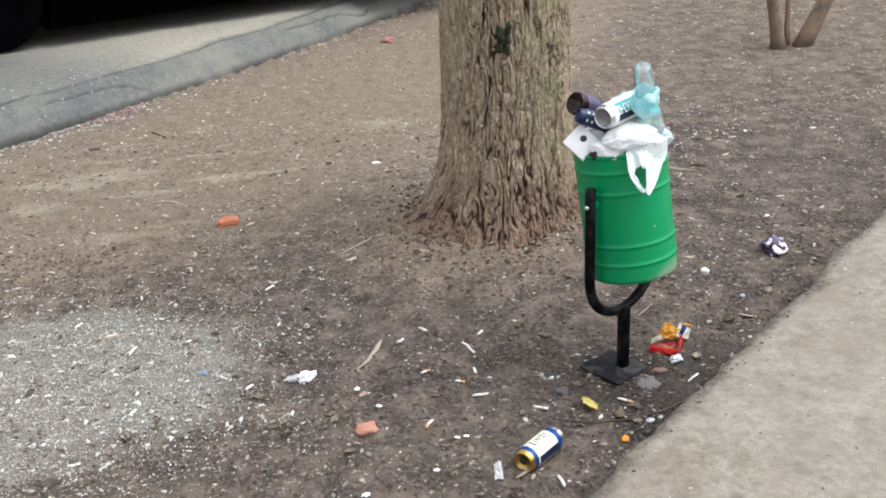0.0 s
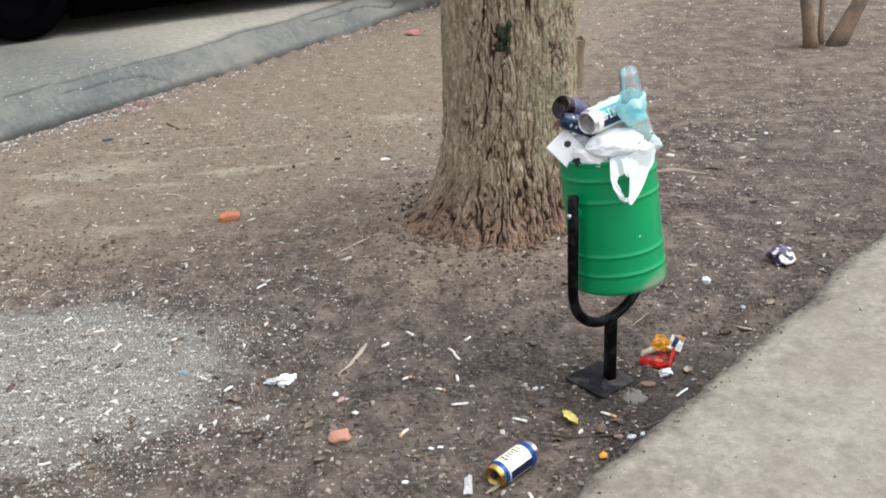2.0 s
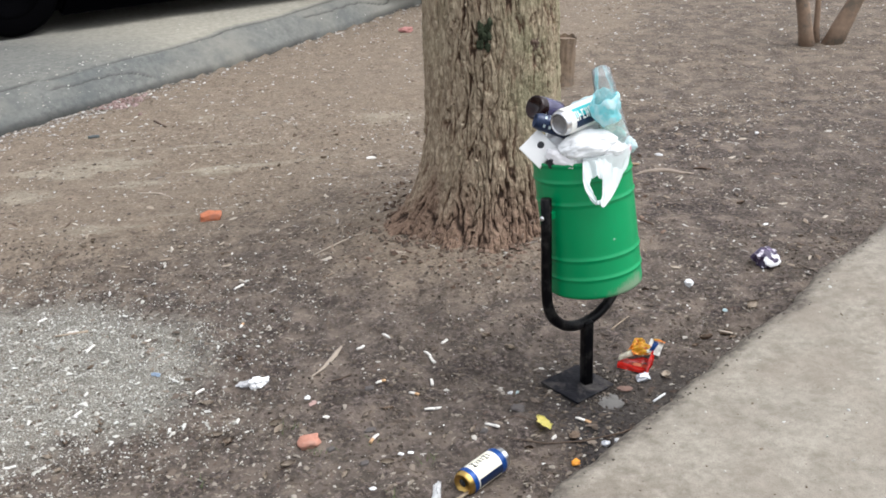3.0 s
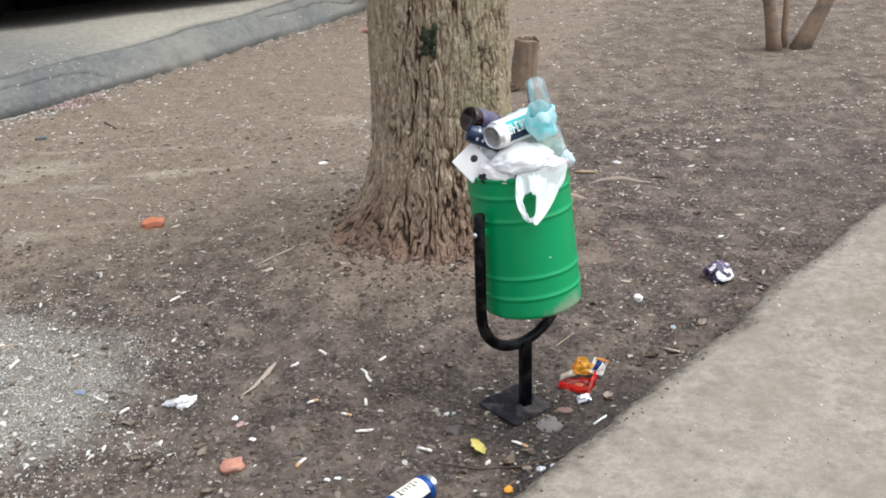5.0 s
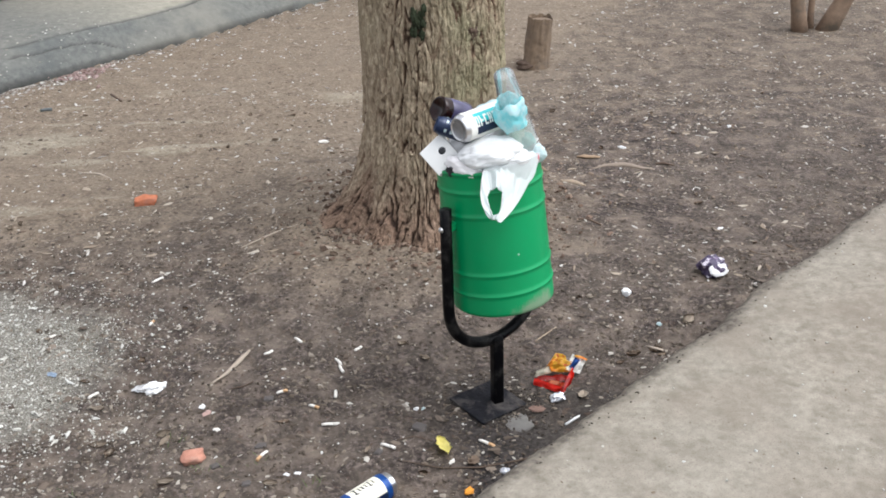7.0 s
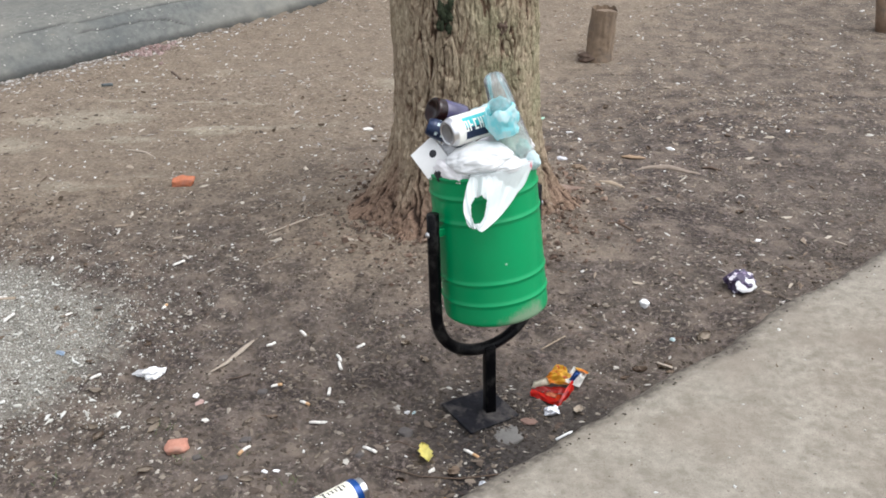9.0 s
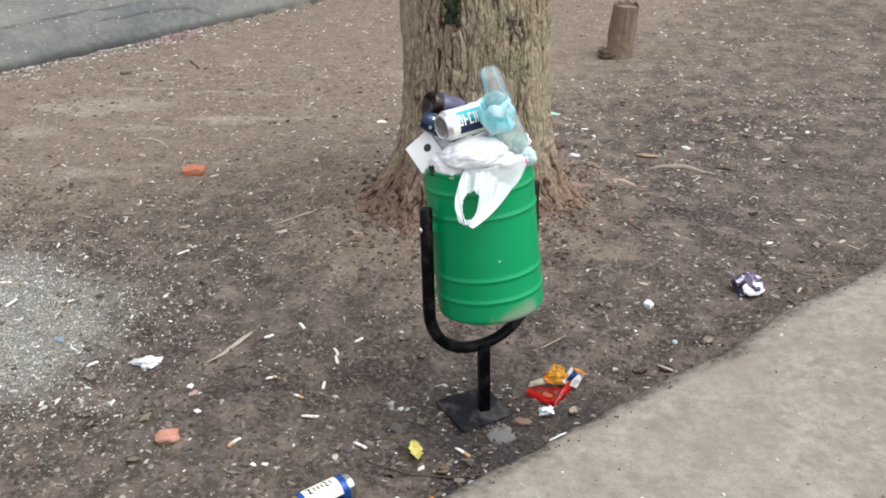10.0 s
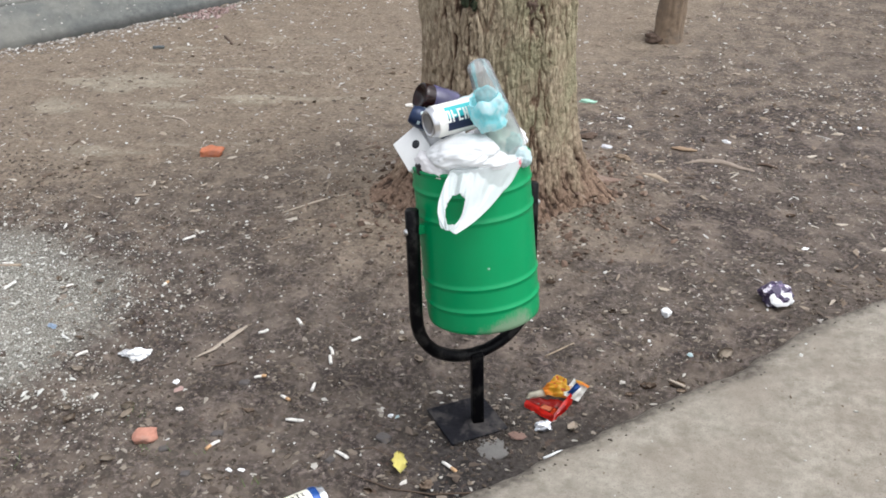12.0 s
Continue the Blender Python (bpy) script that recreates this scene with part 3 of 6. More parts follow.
dry_a = np.maximum(dry_a, 0.80 * np.exp(-(np.hypot(GX - TREE[0] + 0.14, GY - TREE[1] + 0.02) / 0.62) ** 2))
streak = fbm(GX * 1.9 + GY * 0.4, GY * 10.0 - GX * 1.6, octaves=4, seed=77)
sand_a = 1.1 * smooth(0.50, 0.74, streak) * (0.55 + 0.9 * fbm(GX * 16, GY * 16, octaves=3, seed=79)) * np.exp(-(np.hypot(GX + 1.2, GY - 4.45) / 0.85) ** 2)
for px, py, wx, wy, k in ((-1.68, 4.15, 0.13, 0.09, 1.0), (-1.58, 4.42, 0.16, 0.10, 1.0), (-1.28, 4.26, 0.17, 0.05, 1.0), (-1.42, 4.54, 0.22, 0.08, 0.9), (-0.25, 5.08, 0.22, 0.10, 0.7)):
    sand_a = sand_a + k * np.exp(-((GX - px) / wx) ** 2 - ((GY - py) / wy) ** 2) * (0.4 + 1.2 * fbm(GX * 9, GY * 14, octaves=4, seed=80))
pu, pv = along(GX, GY, PATH_O, PATH_D, PATH_N)
# footway foot darkened to stand in for its shade; damp soil round the post
damp_shade_a = 0.62 * np.exp(-((pv - path_edge(pu) + 0.04) / 0.12) ** 2) * (0.7 + 0.3 * smooth(2.0, 0.6, pu)) + 0.85 * np.exp(-(np.hypot(GX - 0.53, GY - 2.60) / 0.28) ** 2)
# deeper stretch of the same painted band, a little further out
damp_shade_a = damp_shade_a + 1.7 * np.exp(-((pu - 0.53) / 0.16) ** 2 - ((pv - path_edge(pu) + 0.12) / 0.085) ** 2)
ground = new("ground", sheet("ground", GX, GY, ground_z(GX, GY), SOIL, pale=pale_a, sand=sand_a, dry=dry_a, damp_shade=damp_shade_a))
tagged(ground, "bare trampled brown soil littered with chips", "ground", kind="structure")

# raised footway: a broken vertical side, a worn shoulder and a dusty top
pu1 = spaced(-0.6, 2.6, 0.014, 300)
pv1 = np.concatenate([np.arange(0.0, 0.06, 0.008), np.arange(0.062, 1.3, 0.016), np.geomspace(1.33, 3.3, 26)])
PU, PV = np.meshgrid(pu1, pv1)
PE = PV + path_edge(PU)
PXX, PYY = [PATH_O[i] + PU * PATH_D[i] + PE * PATH_N[i] for i in (0, 1)]
PZ = path_z(PXX, PYY, PV)
sides = []
for off, drop, end in ((-0.014, 0.22, 0), (-0.012, 0.12, 0), (-0.009, 0.06, 0), (-0.005, 0.022, 0), (0.012, 0.03, -1), (0.014, 0.25, -1)):
    e = PE[end] + off + 0.010 * (fbm(PU[end] * 9, PU[end] * 0 + drop * 40, octaves=3, seed=44) - 0.5) * (off < 0)
    sides.append((PATH_O[0] + PU[end] * PATH_D[0] + e * PATH_N[0], PATH_O[1] + PU[end] * PATH_D[1] + e * PATH_N[1], PZ[end] - drop))
PXX, PYY, PZ = [np.concatenate([[q[k] for q in sides[:4]], m, [q[k] for q in sides[4:]]]) for k, m in enumerate((PXX, PYY, PZ))]
RIMV = np.concatenate([np.full((4, len(pu1)), -0.02), PV, PV[-1:], PV[-1:]])
RIMU = np.concatenate([PU[:4], PU, PU[:2]])
path_ob = new("pavement", sheet("pavement", PXX, PYY, PZ, PATH, rim=0.70 * (1 - smooth(-0.005, 0.085, RIMV)) + 0.5 * np.exp(-((RIMU - 0.36) / 0.16) ** 2) * (1 - smooth(-0.01, 0.03, RIMV))))
tagged(path_ob, "dusty beige raised footway with a worn crumbling edge", "footpath", kind="structure")

# asphalt lane, raised over the soil, with a sloping broken edge
ru1 = spaced(-2.4, 3.4, 0.018, 300)
rv1 = np.concatenate([[0.0, 0.003], np.arange(0.008, 0.20, 0.008), np.arange(0.20, 1.8, 0.022), np.geomspace(1.85, 5.9, 24), [5.95]])
RU, RV = np.meshgrid(ru1, rv1)
RE = road_edge(RU) - RV
RX, RY = [ROAD_O[i] + RU * ROAD_D[i] + RE * ROAD_N[i] for i in (0, 1)]
crack_line = 0.180 + 0.12 * (fbm(RU * 1.6, RU * 0 + 8, octaves=5, seed=51) - 0.5)
crack_shade = np.exp(-((RV - crack_line) / 0.008) ** 2) * smooth(0.36, 0.46, vnoise(RU * 1.4, RU * 0 + 4, seed=52))
side_line = 0.080 + 0.20 * (fbm(RU * 2.1, RU * 0 + 5, octaves=5, seed=57) - 0.5)
crack_shade = np.maximum(crack_shade, 0.8 * np.exp(-((RV - side_line) / 0.005) ** 2) * smooth(0.50, 0.60, vnoise(RU * 2.3, RU * 0 + 7, seed=58)))
# broken dark edge: staining, and shade of the slab's side put into colour
crack_shade = np.maximum(crack_shade, 0.55 * (1 - smooth(0.002, 0.012, RV)) * smooth(0.40, 0.52, fbm(RU * 3.1, RU * 0 + 2, octaves=3, seed=56)))
RZ = road_z(RX, RY, RV) - 0.014 * crack_shade
road = new("road", sheet("road", RX, RY, RZ, ASPHALT, crack_shade=np.clip(crack_shade * 1.2, 0, 0.9), dusty=smooth(-0.015, 0.06, RV - crack_line + 0.10 * (fbm(RU * 1.5, RV * 3, octaves=3, seed=55) - 0.5)) * (0.15 + 0.85 * smooth(-0.5, 0.5, RU))))
tagged(road, "worn grey asphalt lane with a broken edge", "road", kind="structure")


def top_z(x, y):
    """Height of the uppermost ground surface at a place."""
    u, v = along(x, y, PATH_O, PATH_D, PATH_N)
    w = float(v - path_edge(u))
    if -0.005 < w < 3.3:
        return float(path_z(x, y, w))
    return float(ground_z(x, y))


# ---------------------------------------------------------------- tree
TRUNK_SKIN = []


def build_tree():
    tree = thing("tree", pose(TREE[0], TREE[1], 0.0), "thick grey-brown tree trunk with furrowed bark and flared roots", "tree")
    th = np.linspace(0, 2 * math.pi, 880, endpoint=False)
    zz = np.concatenate([np.arange(-0.06, 1.0, 0.0042), np.arange(1.01, 3.0, 0.02)])
    TH, ZZ = np.meshgrid(th, zz)
    cx, sy, deg = np.cos(TH), np.sin(TH), np.degrees(TH)
    h = np.clip(ZZ, 0, 9)

    def at(ang, wide):
        return np.exp(-(((deg - ang + 180) % 360 - 180) / wide) ** 2)

    r = 0.223 + 0.022 * np.exp(-h / 0.40) - 0.006 * h + 0.058 * np.exp(-h / 0.12)
    for ang, amp, wide, fall, high in ((200, 0.155, 22, 0.105, 0.05), (180, 0.03, 20, 0.12, 0.45), (238, 0.085, 15, 0.10, 0.12), (268, 0.085, 14, 0.10, 0.12), (300, 0.03, 14, 0.08, 0.12), (4, 0.13, 13, 0.085, 0.12), (40, 0.10, 18, 0.09, 0.12), (100, 0.12, 20, 0.09, 0.12), (150, 0.08, 16, 0.09, 0.12)):
        r = r + amp * at(ang, wide) * np.exp(-h / fall) + high * amp * at(ang, wide * 1.3) * np.exp(-h / 0.45)
    r = r + 0.012 * at(198, 15) * smooth(0.48, 0.75, h) - 0.008 * at(199, 11) * np.exp(-((h - 0.42) / 0.16) ** 2)
    r = r + 0.012 * (fbm(cx * 1.6, sy * 1.6, ZZ * 1.2, 3, seed=61) - 0.5)
    # furrows wander between long tapering plates; towards the foot the plates shorten and break up
    foot = np.exp(-h / 0.15)

    def plates(count, tall, short, seed, warp):
        """Distance to the nearest furrow between plates, and a random number for each plate."""
        col = TH / (2 * math.pi) * count + warp * (fbm(cx * 5, sy * 5, ZZ * 7, 4, seed=seed) - 0.5) * count / 20
        hh = np.linspace(0, 3.2, 1600)
        run = np.concatenate([[0], np.cumsum(np.diff(hh) / (tall - (tall - short) * np.exp(-hh[1:] / 0.15)))])
        row = np.interp(h, hh, run) + ZZ * (ZZ < 0) / short + 1.2 * warp * (fbm(cx * 4, sy * 4, ZZ * 4, 3, seed=seed + 1) - 0.5)
        ic, ir = np.floor(col), np.floor(row)
        d1, d2, own = np.full(col.shape, 9.0), np.full(col.shape, 9.0), np.zeros(col.shape)
        for dc in (-1, 0, 1):
            for dr in (-2, -1, 0, 1, 2):
                c, w = ic + dc, ir + dr
                k, zero = c % count, np.zeros_like(c)
                px = c + 0.5 + 0.85 * (hash01(k, w, zero, seed) - 0.5) - col
                py = w + 0.5 + 0.85 * (hash01(k, w, zero + 1, seed) - 0.5) - row
                d = np.sqrt(px * px + 0.16 * py * py)
                closer = d < d1
                d2 = np.where(closer, d1, np.minimum(d2, d))
                own = np.where(closer, hash01(k, w, zero + 2, seed), own)
                d1 = np.where(closer, d, d1)
        return d2 - d1, own

    grain = fbm(cx * 34, sy * 34, h * 30, 4, seed=71, gain=0.7) - 0.5
    rag = fbm(cx * 22, sy * 22, h * 26, 3, seed=75) - 0.5
    b1, own1 = plates(44, 0.190, 0.060, 65, 1.3)
    b2, own2 = plates(104, 0.050, 0.024, 167, 1.8)
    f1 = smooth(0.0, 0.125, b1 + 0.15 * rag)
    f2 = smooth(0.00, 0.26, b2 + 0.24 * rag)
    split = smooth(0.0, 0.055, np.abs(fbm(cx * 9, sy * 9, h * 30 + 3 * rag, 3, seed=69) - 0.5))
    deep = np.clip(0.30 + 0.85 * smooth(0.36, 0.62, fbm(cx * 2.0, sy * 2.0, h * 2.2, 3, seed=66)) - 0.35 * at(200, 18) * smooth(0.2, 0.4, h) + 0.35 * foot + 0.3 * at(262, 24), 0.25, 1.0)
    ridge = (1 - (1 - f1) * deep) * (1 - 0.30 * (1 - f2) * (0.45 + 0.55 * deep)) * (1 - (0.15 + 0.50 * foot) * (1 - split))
    r = r + 0.0125 * (1 + 0.4 * foot) * (ridge - 0.7) + 0.007 * (own1 - 0.5) + 0.004 * (own2 - 0.5) + 0.010 * grain + 0.004 * rag
    r = r + 0.055 * np.exp(-h / 0.10) * (fbm(cx * 7, sy * 7, h * 15, 3, seed=74) - 0.5)
    soil_a = np.clip(smooth(0.30, 0.06, h + 0.26 * (fbm(cx * 5, sy * 5, h * 7, 4, seed=73) - 0.5)), 0, 1) * 0.85
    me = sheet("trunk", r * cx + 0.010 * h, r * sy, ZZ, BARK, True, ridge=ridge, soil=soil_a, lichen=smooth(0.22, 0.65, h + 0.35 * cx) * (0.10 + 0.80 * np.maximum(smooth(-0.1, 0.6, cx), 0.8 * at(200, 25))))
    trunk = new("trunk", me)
    trunk.parent = tree
    TRUNK_SKIN.append(np.stack([r * cx + 0.010 * h, r * sy, ZZ], -1)[:60].reshape(-1, 3))
    part("trunk_top", lathe([(0, 3.10), (0.10, 3.07), (0.19, 2.98), (0.215, 2.90)], 40), STEM, tree)
    for ang, rad, lift in ((30, 0.11, 1.6), (160, 0.13, 1.9), (275, 0.10, 1.5)):
        a = radians(ang)
        pts = [(0.02 + k * 0.16 * math.cos(a) * (1 + 0.1 * k), k * 0.16 * math.sin(a), 2.75 + lift * k * 0.22) for k in range(9)]
        part("limb", sweep(pts, [rad * (1 - 0.09 * k) for k in range(9)], 16, wobble=0.15, seed=ang), STEM, tree)
    # mossy knot
    bm = bmesh.new()
    for k in range(16):
        rnd = random.Random(k)
        b2 = crumple((0.006 + 0.006 * rnd.random(), 0.007, 0.010 + 0.010 * rnd.random()), 0.8, 3.0, k, 3)
        bmesh.ops.translate(b2, vec=(rnd.gauss(0, 0.015), rnd.uniform(-0.004, 0.004), rnd.gauss(-0.005, 0.022)), verts=b2.verts[:])
        tmp = bpy.data.meshes.new("tmp")
        b2.to_mesh(tmp)
        b2.free()
        bm.from_mesh(tmp)
        bpy.data.meshes.remove(tmp)
    part("knot", bm, MOSS, tree, "dark mossy knot", pose(-0.018, -0.232, 0.755))
    part("knot", crumple((0.020, 0.016, 0.026), 0.7, 2.6, 77, 4), TWIG, tree, "small dark bark knot", pose(0.142, -0.168, 0.685, 0, 0, 40))
    return tree


build_tree()


def root(name, pts, radii, mat, label):
    """A surface root or branch that lies half in the soil."""
    n = 14
    p = np.array(pts, float)
    s = np.linspace(0, len(p) - 1, n)
    q = np.stack([np.interp(s, range(len(p)), p[:, k]) for k in (0, 1)], 1)
    rr = np.interp(s, range(len(radii)), radii)
    pp = [(x, y, top_z(x, y) + 0.12 * r) for i, ((x, y), r) in enumerate(zip(q, rr))]
    ob = part(name, sweep(pp, list(rr), 14, wobble=0.30, flat=0.6), mat)
    return tagged(ob, label, "root" if name == "surface_root" else "branch")


root("surface_root", [(0.50, 3.86), (0.55, 3.89), (0.60, 3.92), (0.65, 3.94)], [0.050, 0.034, 0.018, 0.005], ROOT, "earthy brown surface root running from the trunk foot")
root("surface_root", [(0.823, 4.17), (0.88, 4.205), (0.947, 4.215), (1.0, 4.19), (1.063, 4.17)], [0.004, 0.010, 0.015, 0.012, 0.004], STONE, "bleached root hump showing through the soil")
root("surface_root", [(0.70, 4.03), (0.745, 4.02), (0.79, 3.99)], [0.005, 0.013, 0.004], WOOD, "short piece of bleached bark on the soil")


# ---------------------------------------------------------------- litter bin
RIM = Vector((0.4813, 2.6623, 0.668))
AXIS = Vector((-0.1061, 0.1033, 0.989)).normalized()
BU = Vector((0, 1, 0)).cross(AXIS).normalized()
BV = AXIS.cross(BU)
BARREL = Matrix(((BU.x, BV.x, AXIS.x, RIM.x), (BU.y, BV.y, AXIS.y, RIM.y), (BU.z, BV.z, AXIS.z, RIM.z), (0, 0, 0, 1)))
FORK_A = math.atan2(0.0915, 0.106)


def on_barrel(az, depth, out=0.0):
    a, r = radians(az), 0.1225 + out
    return BARREL @ Vector((r * math.cos(a), r * math.sin(a), -depth))


TEAL_PALE = simple("pale_green_undercoat", (0.22, 0.45, 0.30), 0.6, 0, 0.2, 90, 0.1)


def build_bin():
    base = Matrix.Translation((0.50, 2.632, 0.0))
    ob = thing("litter_bin", base, "green steel litter bin on a black fork post, overfull", "litter bin")
    inv = base.inverted()
    R, H = 0.1225, 0.356
    prof = [(0.0, -H + 0.010), (R - 0.012, -H + 0.010), (R - 0.006, -H), (R - 0.001, -H + 0.004), (R, -H + 0.012)]
    for seam in (0.302, 0.250, 0.105, 0.048):
        prof += [(R, -seam - 0.012), (R, -seam - 0.0045), (R + 0.0026, -seam - 0.002), (R + 0.0026, -seam + 0.001), (R, -seam + 0.0035), (R, -seam + 0.011)]
    prof += [(R, -0.016), (R, -0.008), (R + 0.0035, -0.005), (R + 0.0035, 0.0), (R, 0.002), (R - 0.003, 0.0), (R - 0.003, -H + 0.014), (0.0, -H + 0.014)]
    bm = lathe(prof, 72)
    barrel = part("barrel", bm, GREEN, ob, "green enamelled barrel with pressed ribs", inv @ BARREL)
    me = barrel.data
    a = me.attributes.new("dust", "FLOAT", "POINT")
    vals = []
    for v in me.vertices:
        az = math.degrees(math.atan2(v.co.y, v.co.x))
        low = max(0.0, 1 - (v.co.z + H) / 0.075)
        side = math.exp(-((az + 42) / 34) ** 2)
        vals.append(0.50 * low * side + 0.14 * low)
    a.data.foreach_set("value", vals)
    bm = lathe([(0, 0.0006), (0.0022, 0.0004), (0.0030, 0)], 7)
    spot = on_barrel(-64, 0.205, 0.0003) - Vector((0.50, 2.632, 0.0))
    part("paint_chip", bm, TEAL_PALE, ob, "pale paint chip", align(spot, on_barrel(-64, 0.205, 0.1) - on_barrel(-64, 0.205, 0.0)))
    # fork of square tube
    ux, uy = math.cos(FORK_A), math.sin(FORK_A)
    w = 0.139
    pts = [(-w, 0.588), (-w, 0.50), (-w, 0.42), (-w, 0.335)]
    for k in range(1, 20):
        t = math.pi * k / 20
        pts.append((-w * math.cos(t), 0.335 - 0.145 * math.sin(t) ** 0.85))
    pts += [(w, 0.335), (w, 0.42), (w, 0.50), (w, 0.588)]
    lean = 0.006
    part("fork", sweep([(s * ux - lean, s * uy + 0.006, z) for s, z in pts], [0.0135] * len(pts), 8, True), BLACK_PAINT, ob, "black painted tube fork")
    bm = box(0.027, 0.027, 0.200, 0.003)
    part("post", bm, BLACK_PAINT, ob, "black square post", pose(0, 0, 0.098, 0, 0, 28))
    part("base_plate", box(0.145, 0.140, 0.007, 0.0015), PLATE, ob, "dusty black steel plate", pose(-0.024, -0.004, float(ground_z(0.48, 2.63)) + 0.003, 1.0, 2.4, 42))
    for s in (-1, 1):
        bm = lathe([(0, 0.006), (0.0045, 0.0055), (0.0065, 0.003), (0.007, 0)], 12)
        part("bolt", bm, STEEL, ob, "bare steel bolt", Matrix.Translation((s * ux * (w + 0.0135) - lean, s * uy * (w + 0.0135) + 0.006, 0.540)) @ Vector((s * ux, s * uy, 0)).to_track_quat("Z", "Y").to_matrix().to_4x4())
        bm = box(0.020, 0.014, 0.020, 0.002)
        part("lug", bm, GREEN, ob, "green pivot lug", pose(s * ux * (w - 0.0165) - lean, s * uy * (w - 0.0165) + 0.006, 0.540, 0, 0, math.degrees(FORK_A)))
    return ob


build_bin()


def merge(bm, other, m=None):
    if m is not None:
        bmesh.ops.transform(other, matrix=m, verts=other.verts[:])
    tmp = bpy.data.meshes.new("tmp")
    other.to_mesh(tmp)
    other.free()
    bm.from_mesh(tmp)
    bpy.data.meshes.remove(tmp)
    return bm


def pillow(radii, seed):
    """A slack film bag: rounded, with pulled folds running along it."""
    bm = bmesh.new()
    bmesh.ops.create_icosphere(bm, subdivisions=5, radius=1.0)
    off = Vector((seed * 2.7, seed * 5.1, seed * 1.3))
    for v in bm.verts:
        p = v.co.copy()
        q = Vector((p.x * 1.1, p.y * 3.2, p.z * 3.2))
        fold = 1 - abs(noise.noise(q + off)) * 2.2
        fine = 1 - abs(noise.noise(q * 2.3 + off)) * 2.2
        k = 1 + 0.16 * noise.noise(p * 1.5 + off) + 0.085 * fold + 0.035 * fine
        v.co = Vector((p.x * radii[0], p.y * radii[1], p.z * radii[2])) * k
    low = min(v.co.z for v in bm.verts)
    bmesh.ops.translate(bm, vec=(0, 0, -low), verts=bm.verts[:])
    return bm


def build_bag():
    bag = thing("carrier_bag", Matrix.Translation((0.49, 2.60, 0.69)), "white plastic carrier bag hanging over the bin rim", "plastic bag")
    back = Matrix.Translation((-0.49, -2.60, -0.69))
    bm = pillow((0.064, 0.044, 0.031), 5)
    part("body", bm, BAG, bag, "", back @ pose(0.494, 2.582, 0.684, 6, -10, 8))
    bm = pillow((0.044, 0.033, 0.021), 9)
    part("fold", bm, BAG, bag, "", back @ pose(0.540, 2.585, 0.676, -6, 8, 30))
    # the loose end with its handle slot, held out over the rim
    rows, cols = 96, 72

    def curve(a, m, b, t):
        a, m, b = Vector(a), Vector(m), Vector(b)
        c = m * 2 - (a + b) * 0.5
        return a * (1 - t) ** 2 + c * 2 * t * (1 - t) + b * t * t

    def flap_point(s, q):
        lft = curve((0.484, 2.580, 0.704), (0.473, 2.474, 0.664), (0.493, 2.420, 0.626), s)
        rgt = curve((0.604, 2.632, 0.698), (0.566, 2.535, 0.634), (0.518, 2.430, 0.612), s)
        p = lft.lerp(rgt, q)
        n = noise.noise(Vector((q * 4 + s * 1.0, s * 2.4, 2.2))) * 0.014 + noise.noise(Vector((q * 11 - s * 5, s * 2.5, 7.1))) * 0.016
        dome = 0.016 * math.sin(math.pi * q) * (1 - s) ** 0.7 * math.sin(math.pi * min(1, s + 0.12))
        p = p + Vector((0.10, -0.62, 0.62)) * (n * math.sin(math.pi * min(1, 0.15 + q)) + dome)
        b = BARREL.inverted() @ p
        r = math.hypot(b.x, b.y)
        clear = 0.1300 + 0.004 * (0.5 + n * 60) * min(1, max(0, -b.z) * 40)
        if b.z < 0.012 and r < clear:
            k = clear / r
            p = BARREL @ Vector((b.x * k, b.y * k, b.z))
        return p

    bm = bmesh.new()
    grid = [[bm.verts.new(back @ flap_point(i / rows, j / cols)) for j in range(cols + 1)] for i in range(rows + 1)]
    for i in range(rows):
        for j in range(cols):
            s, q = (i + 0.5) / rows, (j + 0.5) / cols
            if 0.46 < s < 0.90 and np.interp(s, [0.46, 0.56, 0.8, 0.9], [0.22, 0.17, 0.20, 0.30]) < q < np.interp(s, [0.46, 0.52, 0.75, 0.9], [0.36, 0.50, 0.60, 0.58]):
                continue
            bm.faces.new((grid[i][j], grid[i][j + 1], grid[i + 1][j + 1], grid[i + 1][j]))
    ob = part("handle", bm, THIN_BAG, bag, "handle loop with a slot")
    ob.modifiers.new("thick", "SOLIDIFY").thickness = 0.0012
    return bag


build_bag()


# ---------------------------------------------------------------- drink cans and cups
def can_profile(r, h):
    return [(0, 0.006), (r * 0.62, 0.008), (r * 0.74, 0.001), (r * 0.80, 0.0), (r * 0.86, 0.003), (r * 0.985, 0.013), (r, 0.018)], [(r, 0.018), (r, h - 0.022)], \
        [(r, h - 0.022), (r * 0.97, h - 0.016), (r * 0.84, h - 0.004), (r * 0.86, h - 0.001), (r * 0.84, h), (r * 0.80, h - 0.001), (r * 0.77, h - 0.006), (0, h - 0.006)]


